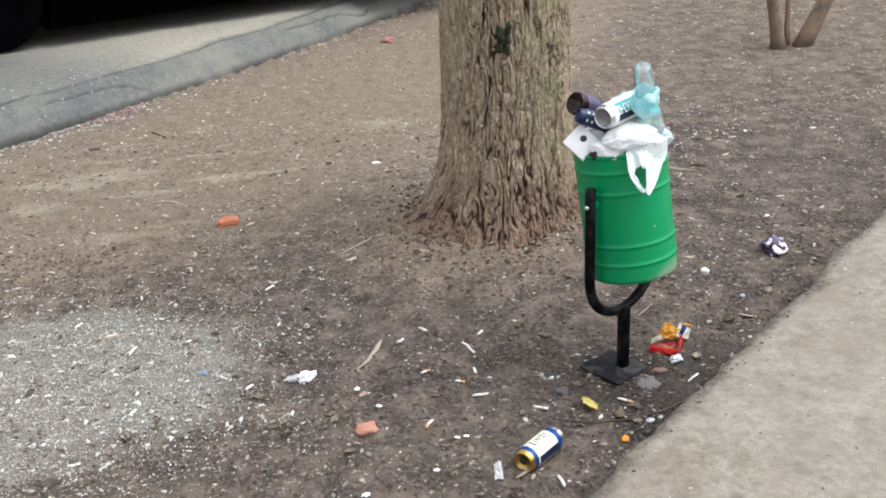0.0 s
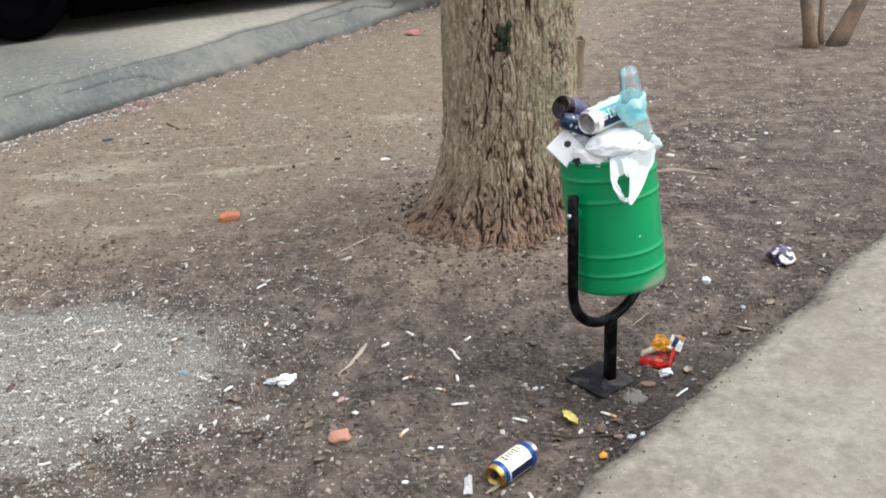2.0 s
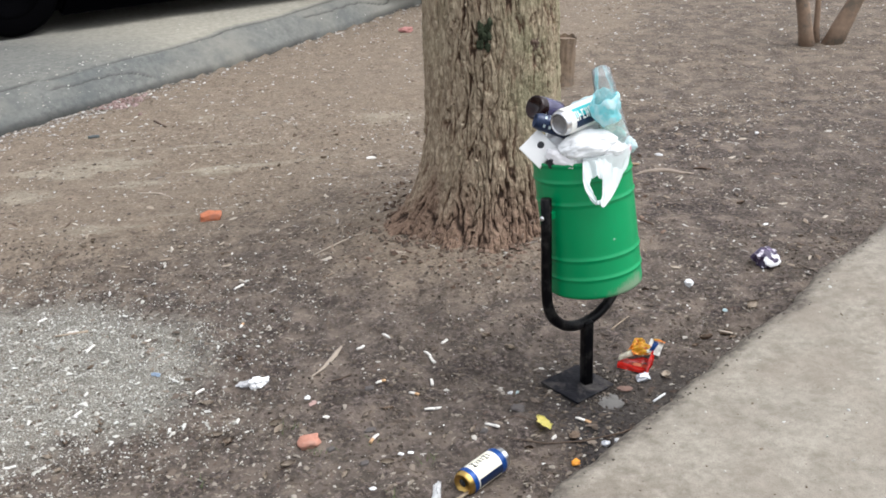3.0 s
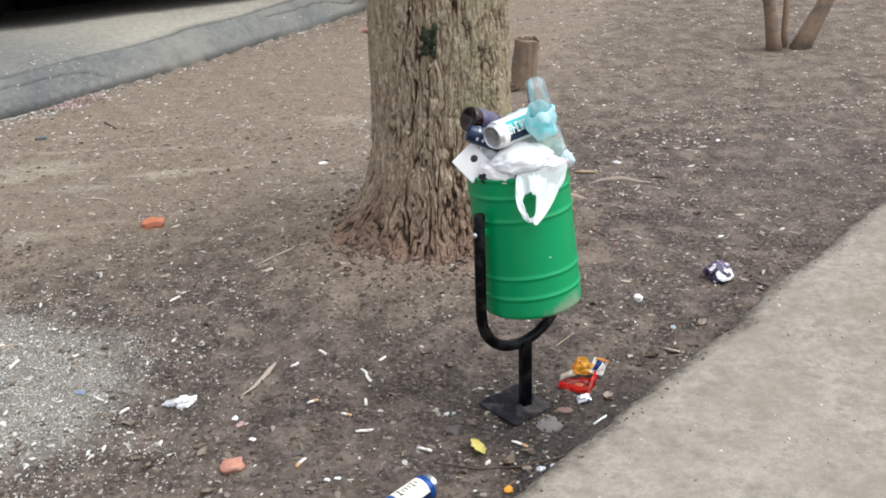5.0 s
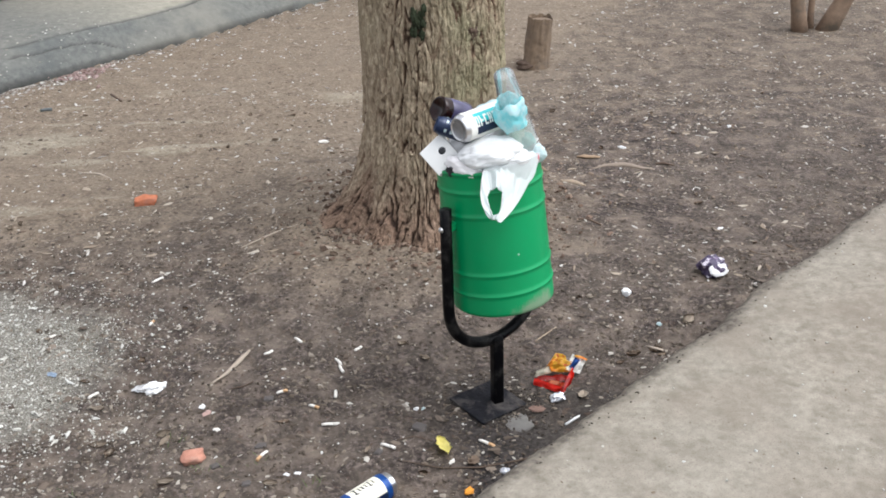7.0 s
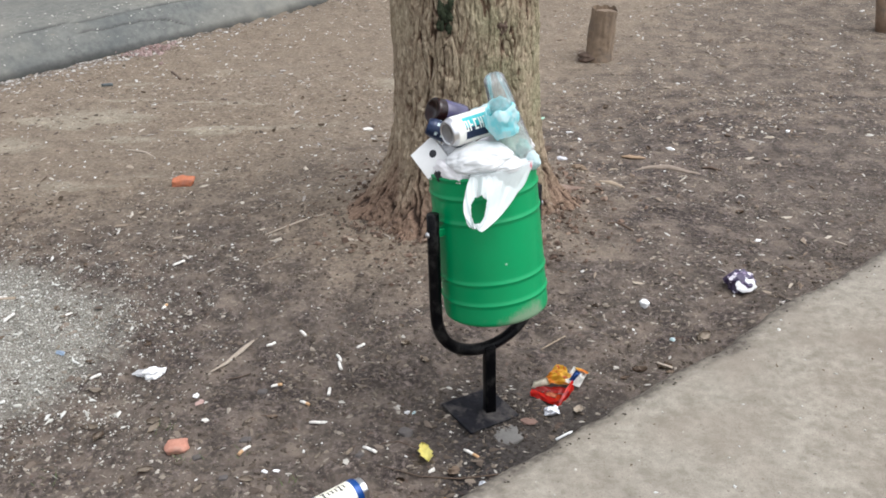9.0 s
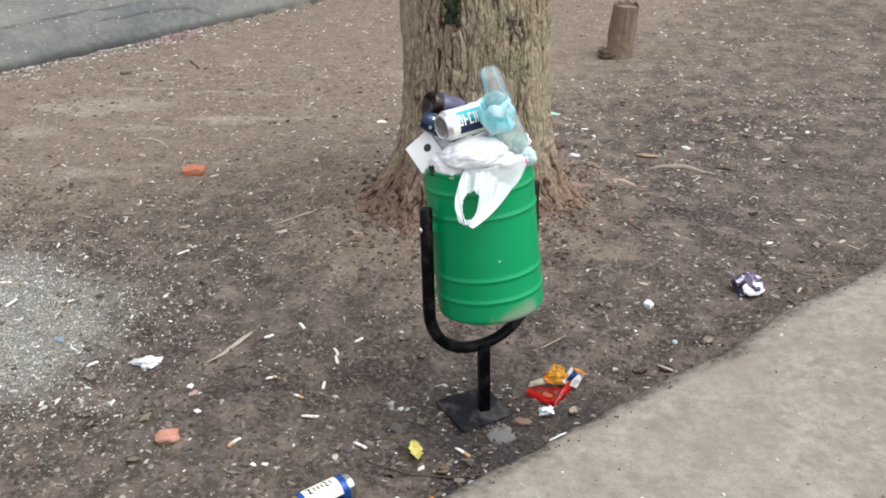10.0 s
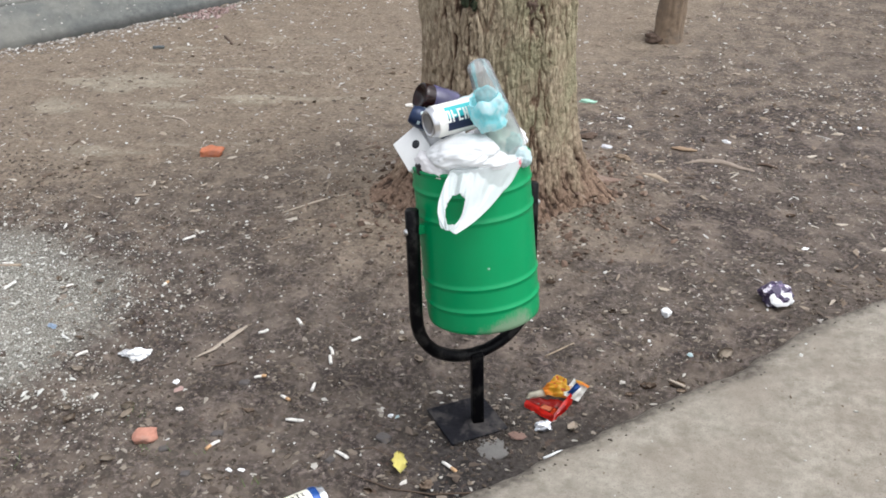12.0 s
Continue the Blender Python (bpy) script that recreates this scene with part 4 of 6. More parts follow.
def build_can(name, m, r, h, body, band, ends, label, lid=None):
    ob = thing(name, m, label, "drink can")
    low, mid, top = can_profile(r, h)
    part("bottom", lathe(low, 40), ends, ob, "metal base dome")
    part("top", lathe(top, 40), lid or ends, ob, "metal lid")
    b0, b1 = 0.022, h - 0.028
    part("body", lathe([(r, b0), (r, (b0 + b1) / 2), (r, b1)], 40), body, ob, "printed can wall")
    part("lower_band", lathe([(r, 0.012), (r + 0.0003, 0.018), (r + 0.0003, b0 + 0.004)], 40), band, ob, "coloured band")
    part("upper_band", lathe([(r + 0.0003, b1 - 0.004), (r + 0.0003, h - 0.021), (r * 0.972, h - 0.0155)], 40), band, ob, "coloured band")
    return ob


# on the soil: blue, cream and gold
c0, c1 = Vector((0.172, 2.166, 0)), Vector((0.272, 2.280, 0))
cd = (c1 - c0).normalized()
cz = float(ground_z(0.22, 2.22)) + 0.032
can = build_can("drink_can", align(c0 + Vector((0, 0, cz)) - cd * 0.004, cd, 0), 0.0325, 0.142, CREAM_PRINT, BLUE_PRINT, GOLD, "cream and blue drink can with a gold base lying on soil", ALU)
up = can.matrix_world.to_3x3().inverted() @ Vector((-0.15, -0.10, 0.95))
a0 = math.atan2(up.y, up.x)
bm = bmesh.new()
x = 0.036
for k, (wd, hi) in enumerate(((0.012, 0.020), (0.006, 0.011), (0.007, 0.011), (0.006, 0.011), (0.009, 0.019), (0.006, 0.011))):
    bar(bm, -hi / 2, x, -hi / 2 + 0.0034, x + wd * 0.9, 0.003)
    bar(bm, hi / 2 - 0.0034, x + wd * 0.1, hi / 2, x + wd, 0.003)
    bar(bm, -hi / 2, x + wd * 0.34, hi / 2, x + wd * 0.68, 0.0)
    x += wd + 0.003
wrap(bm, 0.0325)
part("brand_mark", bm, INK, can, "dark script mark drawn as bars", Matrix.Rotation(a0, 4, "Z"), False)
bm = bmesh.new()
# navy strip: printed panel, also painting in the shade of the lower side
bar(bm, 0.040, 0.030, 0.064, 0.110, 0, 0.0004, 16)
wrap(bm, 0.0325)
part("side_panel", bm, NAVY_PRINT, can, "dark side panel, print and painted shade", Matrix.Rotation(a0, 4, "Z"), True)
part("drain_hole", lathe([(0, 0.0005), (0.009, 0.0005), (0.010, 0)], 20), INK, can, "dark opening in the gold end", pose(0.004, 0, 0.0050, 180))

# on the bin: white, teal and navy
cn, cf = Vector((0.421, 2.572, 0.771)), Vector((0.491, 2.641, 0.774))
cd = (cf - cn).normalized()
can2 = build_can("drink_can", align(cn, cd, 0), 0.0325, 0.160, WHITE_PRINT, WHITE_PRINT, ALU, "white and teal drink can on top of the rubbish")
mouth = part("mouth", lathe([(0, 0.0), (0.0195, 0.0), (0.0205, -0.001)], 28), simple("can_inside", (0.30, 0.30, 0.31), 0.4, 0.7, 0.3, 60, 0.1), can2, "dull grey opening", pose(0, 0, 0.0012))
front = can2.matrix_world.to_3x3().inverted() @ Vector((0.45, -0.45, 0.50))
a1 = math.atan2(front.y, front.x)
sgn = 1 if (can2.matrix_world.to_3x3() @ Vector((-math.sin(a1), math.cos(a1), 0))).z > 0 else -1
bm = bmesh.new()
bar(bm, sgn * -0.034, 0.030, sgn * -0.008, 0.120, 0, 0.0003, 12)
wrap(bm, 0.0325)
part("lower_panel", bm, NAVY_PRINT, can2, "navy printed panel", Matrix.Rotation(a1, 4, "Z"))
bm = bmesh.new()
bar(bm, sgn * -0.008, 0.030, sgn * 0.017, 0.120, 0, 0.0003, 12)
wrap(bm, 0.0325)
part("upper_panel", bm, TEAL_PRINT, can2, "teal printed panel", Matrix.Rotation(a1, 4, "Z"))
bm = bmesh.new()
for k in range(5):
    z = 0.028 + k * 0.0130
    bar(bm, sgn * -0.016, z, sgn * 0.008, z + 0.0036, 0, 0.0007, 8)
    if k % 2 == 0:
        bar(bm, sgn * 0.004, z, sgn * 0.008, z + 0.0098, 0, 0.0007, 4)
        bar(bm, sgn * -0.016, z, sgn * -0.012, z + 0.0098, 0, 0.0007, 4)
    else:
        bar(bm, sgn * -0.006, z, sgn * -0.002, z + 0.0098, 0, 0.0007, 4)
    if k in (0, 3):
        bar(bm, sgn * -0.016, z + 0.0065, sgn * 0.008, z + 0.0098, 0, 0.0007, 8)
wrap(bm, 0.0325)
part("brand_mark", bm, WHITE_PRINT, can2, "white block mark drawn as bars", Matrix.Rotation(a1, 4, "Z"))

can3 = build_can("drink_can", align((0.366, 2.632, 0.764), (0.85, 0.06, -0.34)), 0.0215, 0.10, NAVY_PRINT, NAVY_PRINT, NAVY_PRINT, "dark blue drink can wedged among the rubbish")
bm = bmesh.new()
for k in range(6):
    for z0, z1 in ((0.020, 0.026), (0.034, 0.040)):
        bar(bm, k * 0.022, z0, k * 0.022 + 0.008, z1, 0, 0.0006, 4)
wrap(bm, 0.0219)
part("print", bm, PALE_FILM, can3, "pale blue printed blocks")

PINK_SCRAP = simple("pink_scrap", (0.62, 0.20, 0.23), 0.5, 0, 0.2, 60, 0.2)
# brown bottle
ob = thing("bottle", align((0.366, 2.688, 0.780), (0.68, 0.55, -0.40)), "dark brown bottle lying on the rubbish", "bottle")
part("body", lathe([(0, 0.012), (0.016, 0.009), (0.025, 0.001), (0.0275, 0.0), (0.0300, 0.003), (0.0310, 0.010), (0.0310, 0.085), (0.023, 0.105), (0.014, 0.125), (0.012, 0.15), (0, 0.15)], 40), BROWN_GLASS, ob)
# added violet-grey band; its colour stands in for sky reflected on the glass
part("label", lathe([(0.0310, 0.024), (0.0316, 0.025), (0.0316, 0.080), (0.0310, 0.081)], 40), simple("violet_grey_sheen", (0.062, 0.056, 0.115), 0.25, 0.0, 0.5, 25, 0.1), ob, "violet-grey band, painted sky reflection")

# tall clear cup turned upside down, with turquoise film round it
top_c, low_c = Vector((0.521, 2.586, 0.896)), Vector((0.566, 2.656, 0.700))
ob = thing("plastic_cup", align(low_c, top_c - low_c), "clear plastic cup upside down on the rubbish", "plastic cup")
Lc = (top_c - low_c).length
part("wall", lathe([(0.036, 0.0), (0.0375, 0.002), (0.036, 0.004), (0.030, 0.10), (0.0275, Lc * 0.68), (0.0225, Lc - 0.004), (0.0205, Lc), (0.0, Lc - 0.003)], 48), CUP, ob)
part("inner_cup", lathe([(0.034, 0.002), (0.0300, 0.06), (0.0275, 0.098), (0.0, 0.098)], 40), CUP_TINT, ob, "second cup with a green tint")
ob = thing("plastic_film", Matrix.Translation((0.544, 2.612, 0.782)), "turquoise plastic film crumpled round the cup", "plastic film")
bm = lathe([(0.029, -0.014), (0.0320, -0.010), (0.0335, 0.000), (0.0330, 0.016), (0.0320, 0.028), (0.0310, 0.038), (0.0290, 0.046), (0.0260, 0.050), (0.025, 0.046)], 56)
bmesh.ops.subdivide_edges(bm, edges=bm.edges[:], cuts=1, use_grid_fill=True)
for v in bm.verts:
    n = noise.noise(v.co * 42) * 0.55 + (0.5 - abs(noise.noise(v.co * 75 + Vector((3, 1, 2))))) * 0.5
    v.co += Vector((v.co.x, v.co.y, 0)).normalized() * n * 0.013 + Vector((0, 0, noise.noise(v.co * 50 + Vector((9, 4, 1))) * 0.014))
part("film", bm, TURQUOISE, ob, "", align((-0.004, -0.006, 0.006), top_c - low_c))
part("fold", crumple((0.020, 0.016, 0.020), 0.5, 2.4, 31, 4), TURQUOISE, ob, "", pose(0.030, 0.050, -0.095))
ob = part("plastic_wad", crumple((0.024, 0.022, 0.022), 0.35, 2.4, 12, 4), PALE_FILM, None, "", pose(0.594, 2.640, 0.668))
tagged(ob, "pale turquoise plastic wad at the bin rim", "plastic wad")
ob = part("plastic_film", crumple((0.055, 0.03, 0.016), 0.4, 2.6, 14, 4), PALE_FILM, None, "", pose(0.500, 2.660, 0.775, 0, -15, 20))
tagged(ob, "pale film lying over the drink can", "plastic film")

# white carton with a round hole
e3 = Vector((-0.25, -0.80, 0.54)).normalized()
er = Vector((-e3.y, e3.x, 0)).normalized()
eu = e3.cross(er)
e1, e2 = er * 0.78 - eu * 0.62, er * 0.62 + eu * 0.78
fc = Vector((0.374, 2.612, 0.697))
M = Matrix(((e1.x, e2.x, e3.x, fc.x), (e1.y, e2.y, e3.y, fc.y), (e1.z, e2.z, e3.z, fc.z), (0, 0, 0, 1)))
ob = thing("carton", M, "white card carton with a round black hole", "carton")
part("box", box(0.074, 0.068, 0.030, 0.002, 2, (0, 0, -0.015)), CARD, ob)
part("hole", lathe([(0, 0.0006), (0.0085, 0.0006), (0.009, 0)], 28), INK, ob, "round black hole", pose(-0.002, 0.010, 0.0004))
bm = bmesh.new()
bar(bm, -0.026, -0.012, -0.020, -0.008, 0, 0, 1)
part("print", bm, TEAL_PRINT, ob, "small teal mark", Matrix.Rotation(radians(90), 4, "X") @ pose(0, -0.0012, 0), False)

for nm, loc, rad, mat, lab, sd in (("crumpled_paper", (0.428, 2.572, 0.660, 8, 10, -28), (0.046, 0.018, 0.024), PINK_PAPER, "pink and white crumpled paper at the bin rim", 41),
                                   ("dark_scrap", (0.402, 2.572, 0.660, 0, 10, -30), (0.014, 0.008, 0.015), INK, "small black scrap at the bin rim", 42),
                                   ("crumpled_paper", (0.48, 2.66, 0.60, 0, 0, 0), (0.10, 0.10, 0.055), GREY_PAPER, "grey crumpled paper filling the bin", 43),
                                   ("crumpled_paper", (0.43, 2.66, 0.655, 0, 0, 60), (0.055, 0.04, 0.035), PAPER, "white crumpled paper under the cans", 44),
                                   ("crumpled_paper", (0.53, 2.68, 0.645, 0, 0, 10), (0.06, 0.045, 0.05), PAPER, "white crumpled paper under the cup", 45),
                                   ("wrapper_scrap", (0.590, 2.612, 0.676, 0, 20, 10), (0.008, 0.006, 0.012), PINK_SCRAP, "small pink wrapper scrap at the bin rim", 46)):
    ob = part(nm, crumple(rad, 0.4, 2.6, sd, 4), mat, None, "", pose(*loc))
    tagged(ob, lab, {"dark_scrap": "scrap", "wrapper_scrap": "wrapper"}.get(nm, "paper"))


# ---------------------------------------------------------------- stump and shrub
def build_stump():
    ob = thing("tree_stump", pose(0.615, 5.545, 0.0), "short sawn-off brown stump in the soil", "stump")
    th = np.linspace(0, 2 * math.pi, 72, endpoint=False)
    zz = np.concatenate([np.linspace(-0.04, 0.244, 60)])
    TH, ZZ = np.meshgrid(th, zz)
    cx, sy = np.cos(TH), np.sin(TH)
    r = 0.061 + 0.012 * np.exp(-np.clip(ZZ, 0, 9) / 0.05) + 0.022 * (fbm(cx * 2.5, sy * 2.5, ZZ * 9, 4, seed=81) - 0.5)
    jag = (0.026 * (fbm(cx * 3.2, sy * 3.2, ZZ * 0, 3, seed=83) - 0.5) - 0.006 * cx) * smooth(0.17, 0.244, ZZ)
    me = sheet("trunk", r * cx + 0.09 * ZZ, r * sy, ZZ + jag, STUMP, True)
    o = new("trunk", me)
    o.parent = ob
    bm = lathe([(0, 0.228), (0.03, 0.232), (0.058, 0.226)], 24)
    part("cut_face", bm, CUT, ob, "weathered sawn top", pose(0.022, 0, 0))
    part("foot", crumple((0.045, 0.032, 0.020), 0.9, 2.5, 3, 3), TWIG, ob, "dark rotten root foot", pose(-0.055, -0.05, -0.008))


build_stump()


def build_shrub():
    ob = thing("shrub", pose(2.10, 6.17, float(ground_z(2.1, 6.17))), "bare brown multi-stemmed shrub in the soil", "shrub")
    for (bx, by), lx, ly, r in (((-0.05, 0.0), -0.20, 0.02, 0.038), ((0.02, 0.05), -0.02, 0.10, 0.017), ((0.10, 0.02), 0.50, 0.12, 0.047)):
        pts, rad = [], []
        for k in range(18):
            z = -0.04 + k * 0.12
            w = z * (1 - 0.10 * z)
            pts.append((bx + lx * w + 0.014 * noise.noise(Vector((k * 0.6, bx * 30, 1))), by + ly * w + 0.014 * noise.noise(Vector((k * 0.6, bx * 30, 5))), z))
            rad.append(r * (1.25 - 0.25 * min(1, k / 2)) * (1 - 0.035 * k))
        part("stem", sweep(pts, rad, 14, wobble=0.12, seed=int(r * 1000)), STEM, ob)


build_shrub()


# ---------------------------------------------------------------- parked car
def build_car():
    d = Vector((0.887, 0.461, 0))
    m = Matrix.Translation((-2.556, 6.269, 0.176)) @ Matrix.Rotation(math.atan2(d.y, d.x), 4, "Z")
    ob = thing("car", m, "black parked car on the asphalt lane", "car")

    def arch(x0):
        return [(x0 + 0.345 * math.cos(t), 0.30 + 0.345 * math.sin(t)) for t in np.linspace(math.pi * 1.2, -0.2 * math.pi, 14)]
    wheels = (0.0, 2.55)
    side = [(-0.78, 0.45), (-0.74, 0.13)] + arch(wheels[0]) + arch(wheels[1]) + [(3.28, 0.13), (3.38, 0.42), (3.34, 0.68), (2.60, 0.86), (1.9, 0.92), (-0.55, 0.95), (-0.76, 0.80)]
    bm = bmesh.new()
    near = [bm.verts.new((x, 0.0, z)) for x, z in side]
    far = [bm.verts.new((x, 1.70, z)) for x, z in side]
    bm.faces.new(near)
    bm.faces.new(far[::-1])
    for i in range(len(side)):
        j = (i + 1) % len(side)
        bm.faces.new((near[i], far[i], far[j], near[j]))
    bmesh.ops.bevel(bm, geom=[e for e in bm.edges if abs(e.verts[0].co.y - e.verts[1].co.y) < 0.01 and min(e.verts[0].co.z, e.verts[1].co.z) > 0.6], offset=0.06, segments=3, affect="EDGES")
    part("body", bm, CAR_PAINT, ob, "", None, False)
    cab = [(-0.45, 0.94), (0.05, 1.40), (1.15, 1.44), (2.05, 0.91)]
    bm = bmesh.new()
    rings = [[bm.verts.new((x, y0 + (0.17 if z > 1 else 0.03) * s, z)) for x, z in cab] for y0, s in ((0.0, 1), (1.70, -1))]
    bm.faces.new(rings[0])
    bm.faces.new(rings[1][::-1])
    for i in range(4):
        j = (i + 1) % 4
        bm.faces.new((rings[0][i], rings[1][i], rings[1][j], rings[0][j]))
    bmesh.ops.bevel(bm, geom=bm.edges[:], offset=0.04, segments=3, affect="EDGES")
    part("cabin", bm, CAR_PAINT, ob, "", None, False)
    for y0, s in ((0.0, 1), (1.70, -1)):
        for xs in (((-0.22, 0.99), (0.12, 1.34), (0.62, 1.37), (0.62, 0.98)), ((0.70, 0.98), (0.70, 1.37), (1.10, 1.38), (1.72, 0.97))):
            bm = bmesh.new()
            vs = [bm.verts.new((x, y0 + s * (0.03 + (z - 0.94) / 0.48 * 0.14 - 0.010), z)) for x, z in xs]
            f = bm.faces.new(vs)
            bmesh.ops.solidify(bm, geom=[f], thickness=0.006)
            part("side_window", bm, CAR_GLASS, ob, "dark side glass", None, False)
    part("underbody", box(3.7, 1.5, 0.06, 0.01, 1, (1.28, 0.85, 0.14)), RUBBER, ob, "dark floor pan")
    for x0 in wheels:
        for y0, s in ((0.015, -1), (1.685, 1)):
            tyre = lathe([(0.19, -0.10), (0.27, -0.10), (0.297, -0.085), (0.302, -0.05), (0.302, 0.05), (0.297, 0.085), (0.27, 0.10), (0.19, 0.10)], 48)
            wm = Matrix.Translation((x0, y0 + (0.10 if s < 0 else -0.10), 0.300)) @ Matrix.Rotation(radians(90), 4, "X")
            t = part("tyre", tyre, RUBBER, ob, "dusty black tyre", wm)
            part("rim", lathe([(0, 0.06 * -s), (0.06, 0.065 * -s), (0.17, 0.04 * -s), (0.192, 0.085 * -s), (0.192, -0.085 * -s), (0, -0.085 * -s)], 32), RUBBER, t, "dark wheel rim")
    for y in (0.28, 1.42):
        part("head_lamp", box(0.10, 0.34, 0.13, 0.03, 3), LAMP_CLEAR, ob, "clear head lamp", pose(3.31, y, 0.62))
        part("tail_lamp", box(0.06, 0.28, 0.14, 0.02, 3), LAMP_RED, ob, "red tail lamp", pose(-0.75, y, 0.76))


build_car()


# ---------------------------------------------------------------- countable litter
def lie(x, y, lift=0.0, rx=0.0, ry=0.0, rz=0.0):
    return pose(x, y, top_z(x, y) + lift, rx, ry, rz)


BUTTS = [
    (-1.197, 3.062, 61, 0.033, "s"), (-0.975, 2.874, 77, 0.046, "s"), (-0.581, 2.639, 60, 0.034, "s"), (-0.891, 2.526, 63, 0.030, "s"),
    (-0.996, 2.311, 16, 0.035, "s"), (-0.599, 3.255, 56, 0.043, "s"), (-0.077, 2.911, -46, 0.033, "s"), (-0.146, 2.833, 45, 0.027, "s"),
    (0.052, 2.820, -58, 0.040, "s"), (0.069, 2.776, -64, 0.037, "s"), (0.100, 2.878, 55, 0.028, "s"), (0.073, 2.653, -81, 0.032, "s"),
    (0.084, 2.519, 5, 0.048, "s"), (0.028, 2.587, -24, 0.030, "f"), (0.241, 2.421, -26, 0.041, "s"), (-0.061, 2.381, -119, 0.038, "f"), (-0.537, 3.000, 80, 0.026, "f"), (-0.069, 2.651, 30, 0.030, "f"), (-1.075, 2.994, 10, 0.040, "s"),
    (0.257, 2.103, -76, 0.044, "s"), (0.479, 2.470, -28, 0.045, "f")]


def build_butts():
    for i, (x, y, yaw, ln_, k) in enumerate(BUTTS):
        rnd = random.Random(i)
        ob = thing("cigarette_butt", lie(x, y, 0.0045, 0, rnd.uniform(-4, 4), yaw), "trodden cigarette butt with a cork-coloured tip on soil" if k == "f" else "white trodden cigarette butt on the soil", "cigarette butt", "cigarette butts on the soil")
        r = 0.0042
        cut = 0.4 * ln_
        bend = rnd.uniform(-0.003, 0.003)
        part("paper", sweep([(-ln_ / 2, 0, 0), (-ln_ / 4, bend * 0.5, 0.001), (0, bend, 0), (ln_ / 2 - cut, bend, 0)], [r * 0.8, r, r * 1.05, r], 10, flat=0.8, wobble=0.15, seed=i), STUB, ob)
        part("filter", sweep([(ln_ / 2 - cut, bend, 0), (ln_ / 2 - cut / 2, bend * 0.6, 0.0005), (ln_ / 2, 0, 0)], [r * 1.03, r * 1.06, r * 0.98], 10, flat=0.85), FILTER if k == "f" else STUB, ob, "cork tip" if k == "f" else "")


build_butts()
ob = part("plastic_stick", sweep([(-0.036, 0, 0), (0, 0.002, 0.001), (0.036, 0, 0)], [0.0032] * 3, 10), PAPER, None, "", lie(0.701, 2.587, 0.004, 0, 0, 43))
tagged(ob, "thin white plastic stick on the soil", "stick")


def scrap(name, loc, rad, mat, label, cat, seed, yaw=0, rough=0.4, freq=2.6, sub=3, lift=-0.003):
    k = 0.75 if name == "paper_scrap" else 1.0
    ob = part(name, crumple([k * r for r in rad], rough * 1.25, freq, seed, sub), mat, None, "", lie(loc[0], loc[1], lift, 0, 0, yaw), sub > 3)
    return tagged(ob, label, cat)


def chunk(name, loc, size, mat, label, cat, seed, yaw=0, sink=0.32):
    """A broken lump with flat faces and worn corners, sunk a little in the soil."""
    bm = bmesh.new()
    bmesh.ops.create_cube(bm, size=1.0)
    bmesh.ops.subdivide_edges(bm, edges=bm.edges[:], cuts=7, use_grid_fill=True)
    for v in bm.verts:
        p = v.co.copy()
        r = Vector((p.x, p.y, p.z)).length
        p = p.lerp(p.normalized() * 0.56, 0.6)
        n = noise.noise(p * 2.2 + Vector((seed * 1.7, seed, 3))) * 0.34 + noise.noise(p * 5 + Vector((seed, 2, seed))) * 0.09 + noise.noise(p * 13) * 0.03
        p = p * (1 + n)
        v.co = Vector((p.x * size[0], p.y * size[1], p.z * size[2]))
    ob = part(name, bm, mat, None, "", lie(loc[0], loc[1], size[2] * sink, 3, -4, yaw))
    return tagged(ob, label, cat)


scrap("paper_wad", (0.875, 3.19), (0.014, 0.013, 0.014), PAPER, "small white paper wad on the soil", "paper", 1)
scrap("foil_scrap", (0.655, 2.640), (0.021, 0.014, 0.012), FOIL, "crumpled silver foil beside the bin plate", "foil", 2, 20, 0.6)
scrap("tissue", (-0.415, 2.655), (0.030, 0.016, 0.013), PAPER, "crumpled white tissue on the soil", "tissue", 3, 30, 0.7, 2.6)
scrap("tissue_film", (-0.455, 2.668), (0.026, 0.016, 0.008), CLEAR_SCRAP, "clear film scrap beside the tissue", "film", 4, 20, 0.5)
scrap("film_scrap", (0.526, 2.358), (0.012, 0.010, 0.008), FOIL, "pale plastic scrap beside the twig", "film", 5, 10)
scrap("film_scrap", (0.556, 2.372), (0.009, 0.006, 0.005), CLEAR_SCRAP, "clear plastic scrap beside the twig", "film", 55, 40)
scrap("orange_scrap", (0.444, 2.282), (0.013, 0.010, 0.006), ORANGE, "orange peel scrap on the dark soil", "scrap", 6, 30, 0.6)
scrap("blue_scrap", (-0.731, 2.728), (0.015, 0.009, 0.005), BLUE_SCRAP, "faded blue wrapper scrap on pale grit", "scrap", 7, -20, 0.5)
scrap("paper_scrap", (-0.045, 2.175), (0.011, 0.009, 0.005), PAPER, "small white paper scrap on the soil", "paper", 8, 10, 0.5)
scrap("paper_scrap", (-0.218, 2.085), (0.016, 0.010, 0.006), PAPER, "small white paper scrap on the soil", "paper", 9, 25, 0.5)
scrap("paper_scrap", (0.012, 2.318), (0.011, 0.007, 0.005), PAPER, "torn white paper scrap on the soil", "paper", 10, 0, 0.6)
scrap("paper_scrap", (0.034, 2.330), (0.012, 0.006, 0.005), PAPER, "torn white paper scrap on the soil", "paper", 11, 10, 0.6)
scrap("paper_scrap", (0.955, 3.020), (0.010, 0.009, 0.007), PALE_FILM, "small bluish-white scrap on the soil", "paper", 12, 0, 0.4)
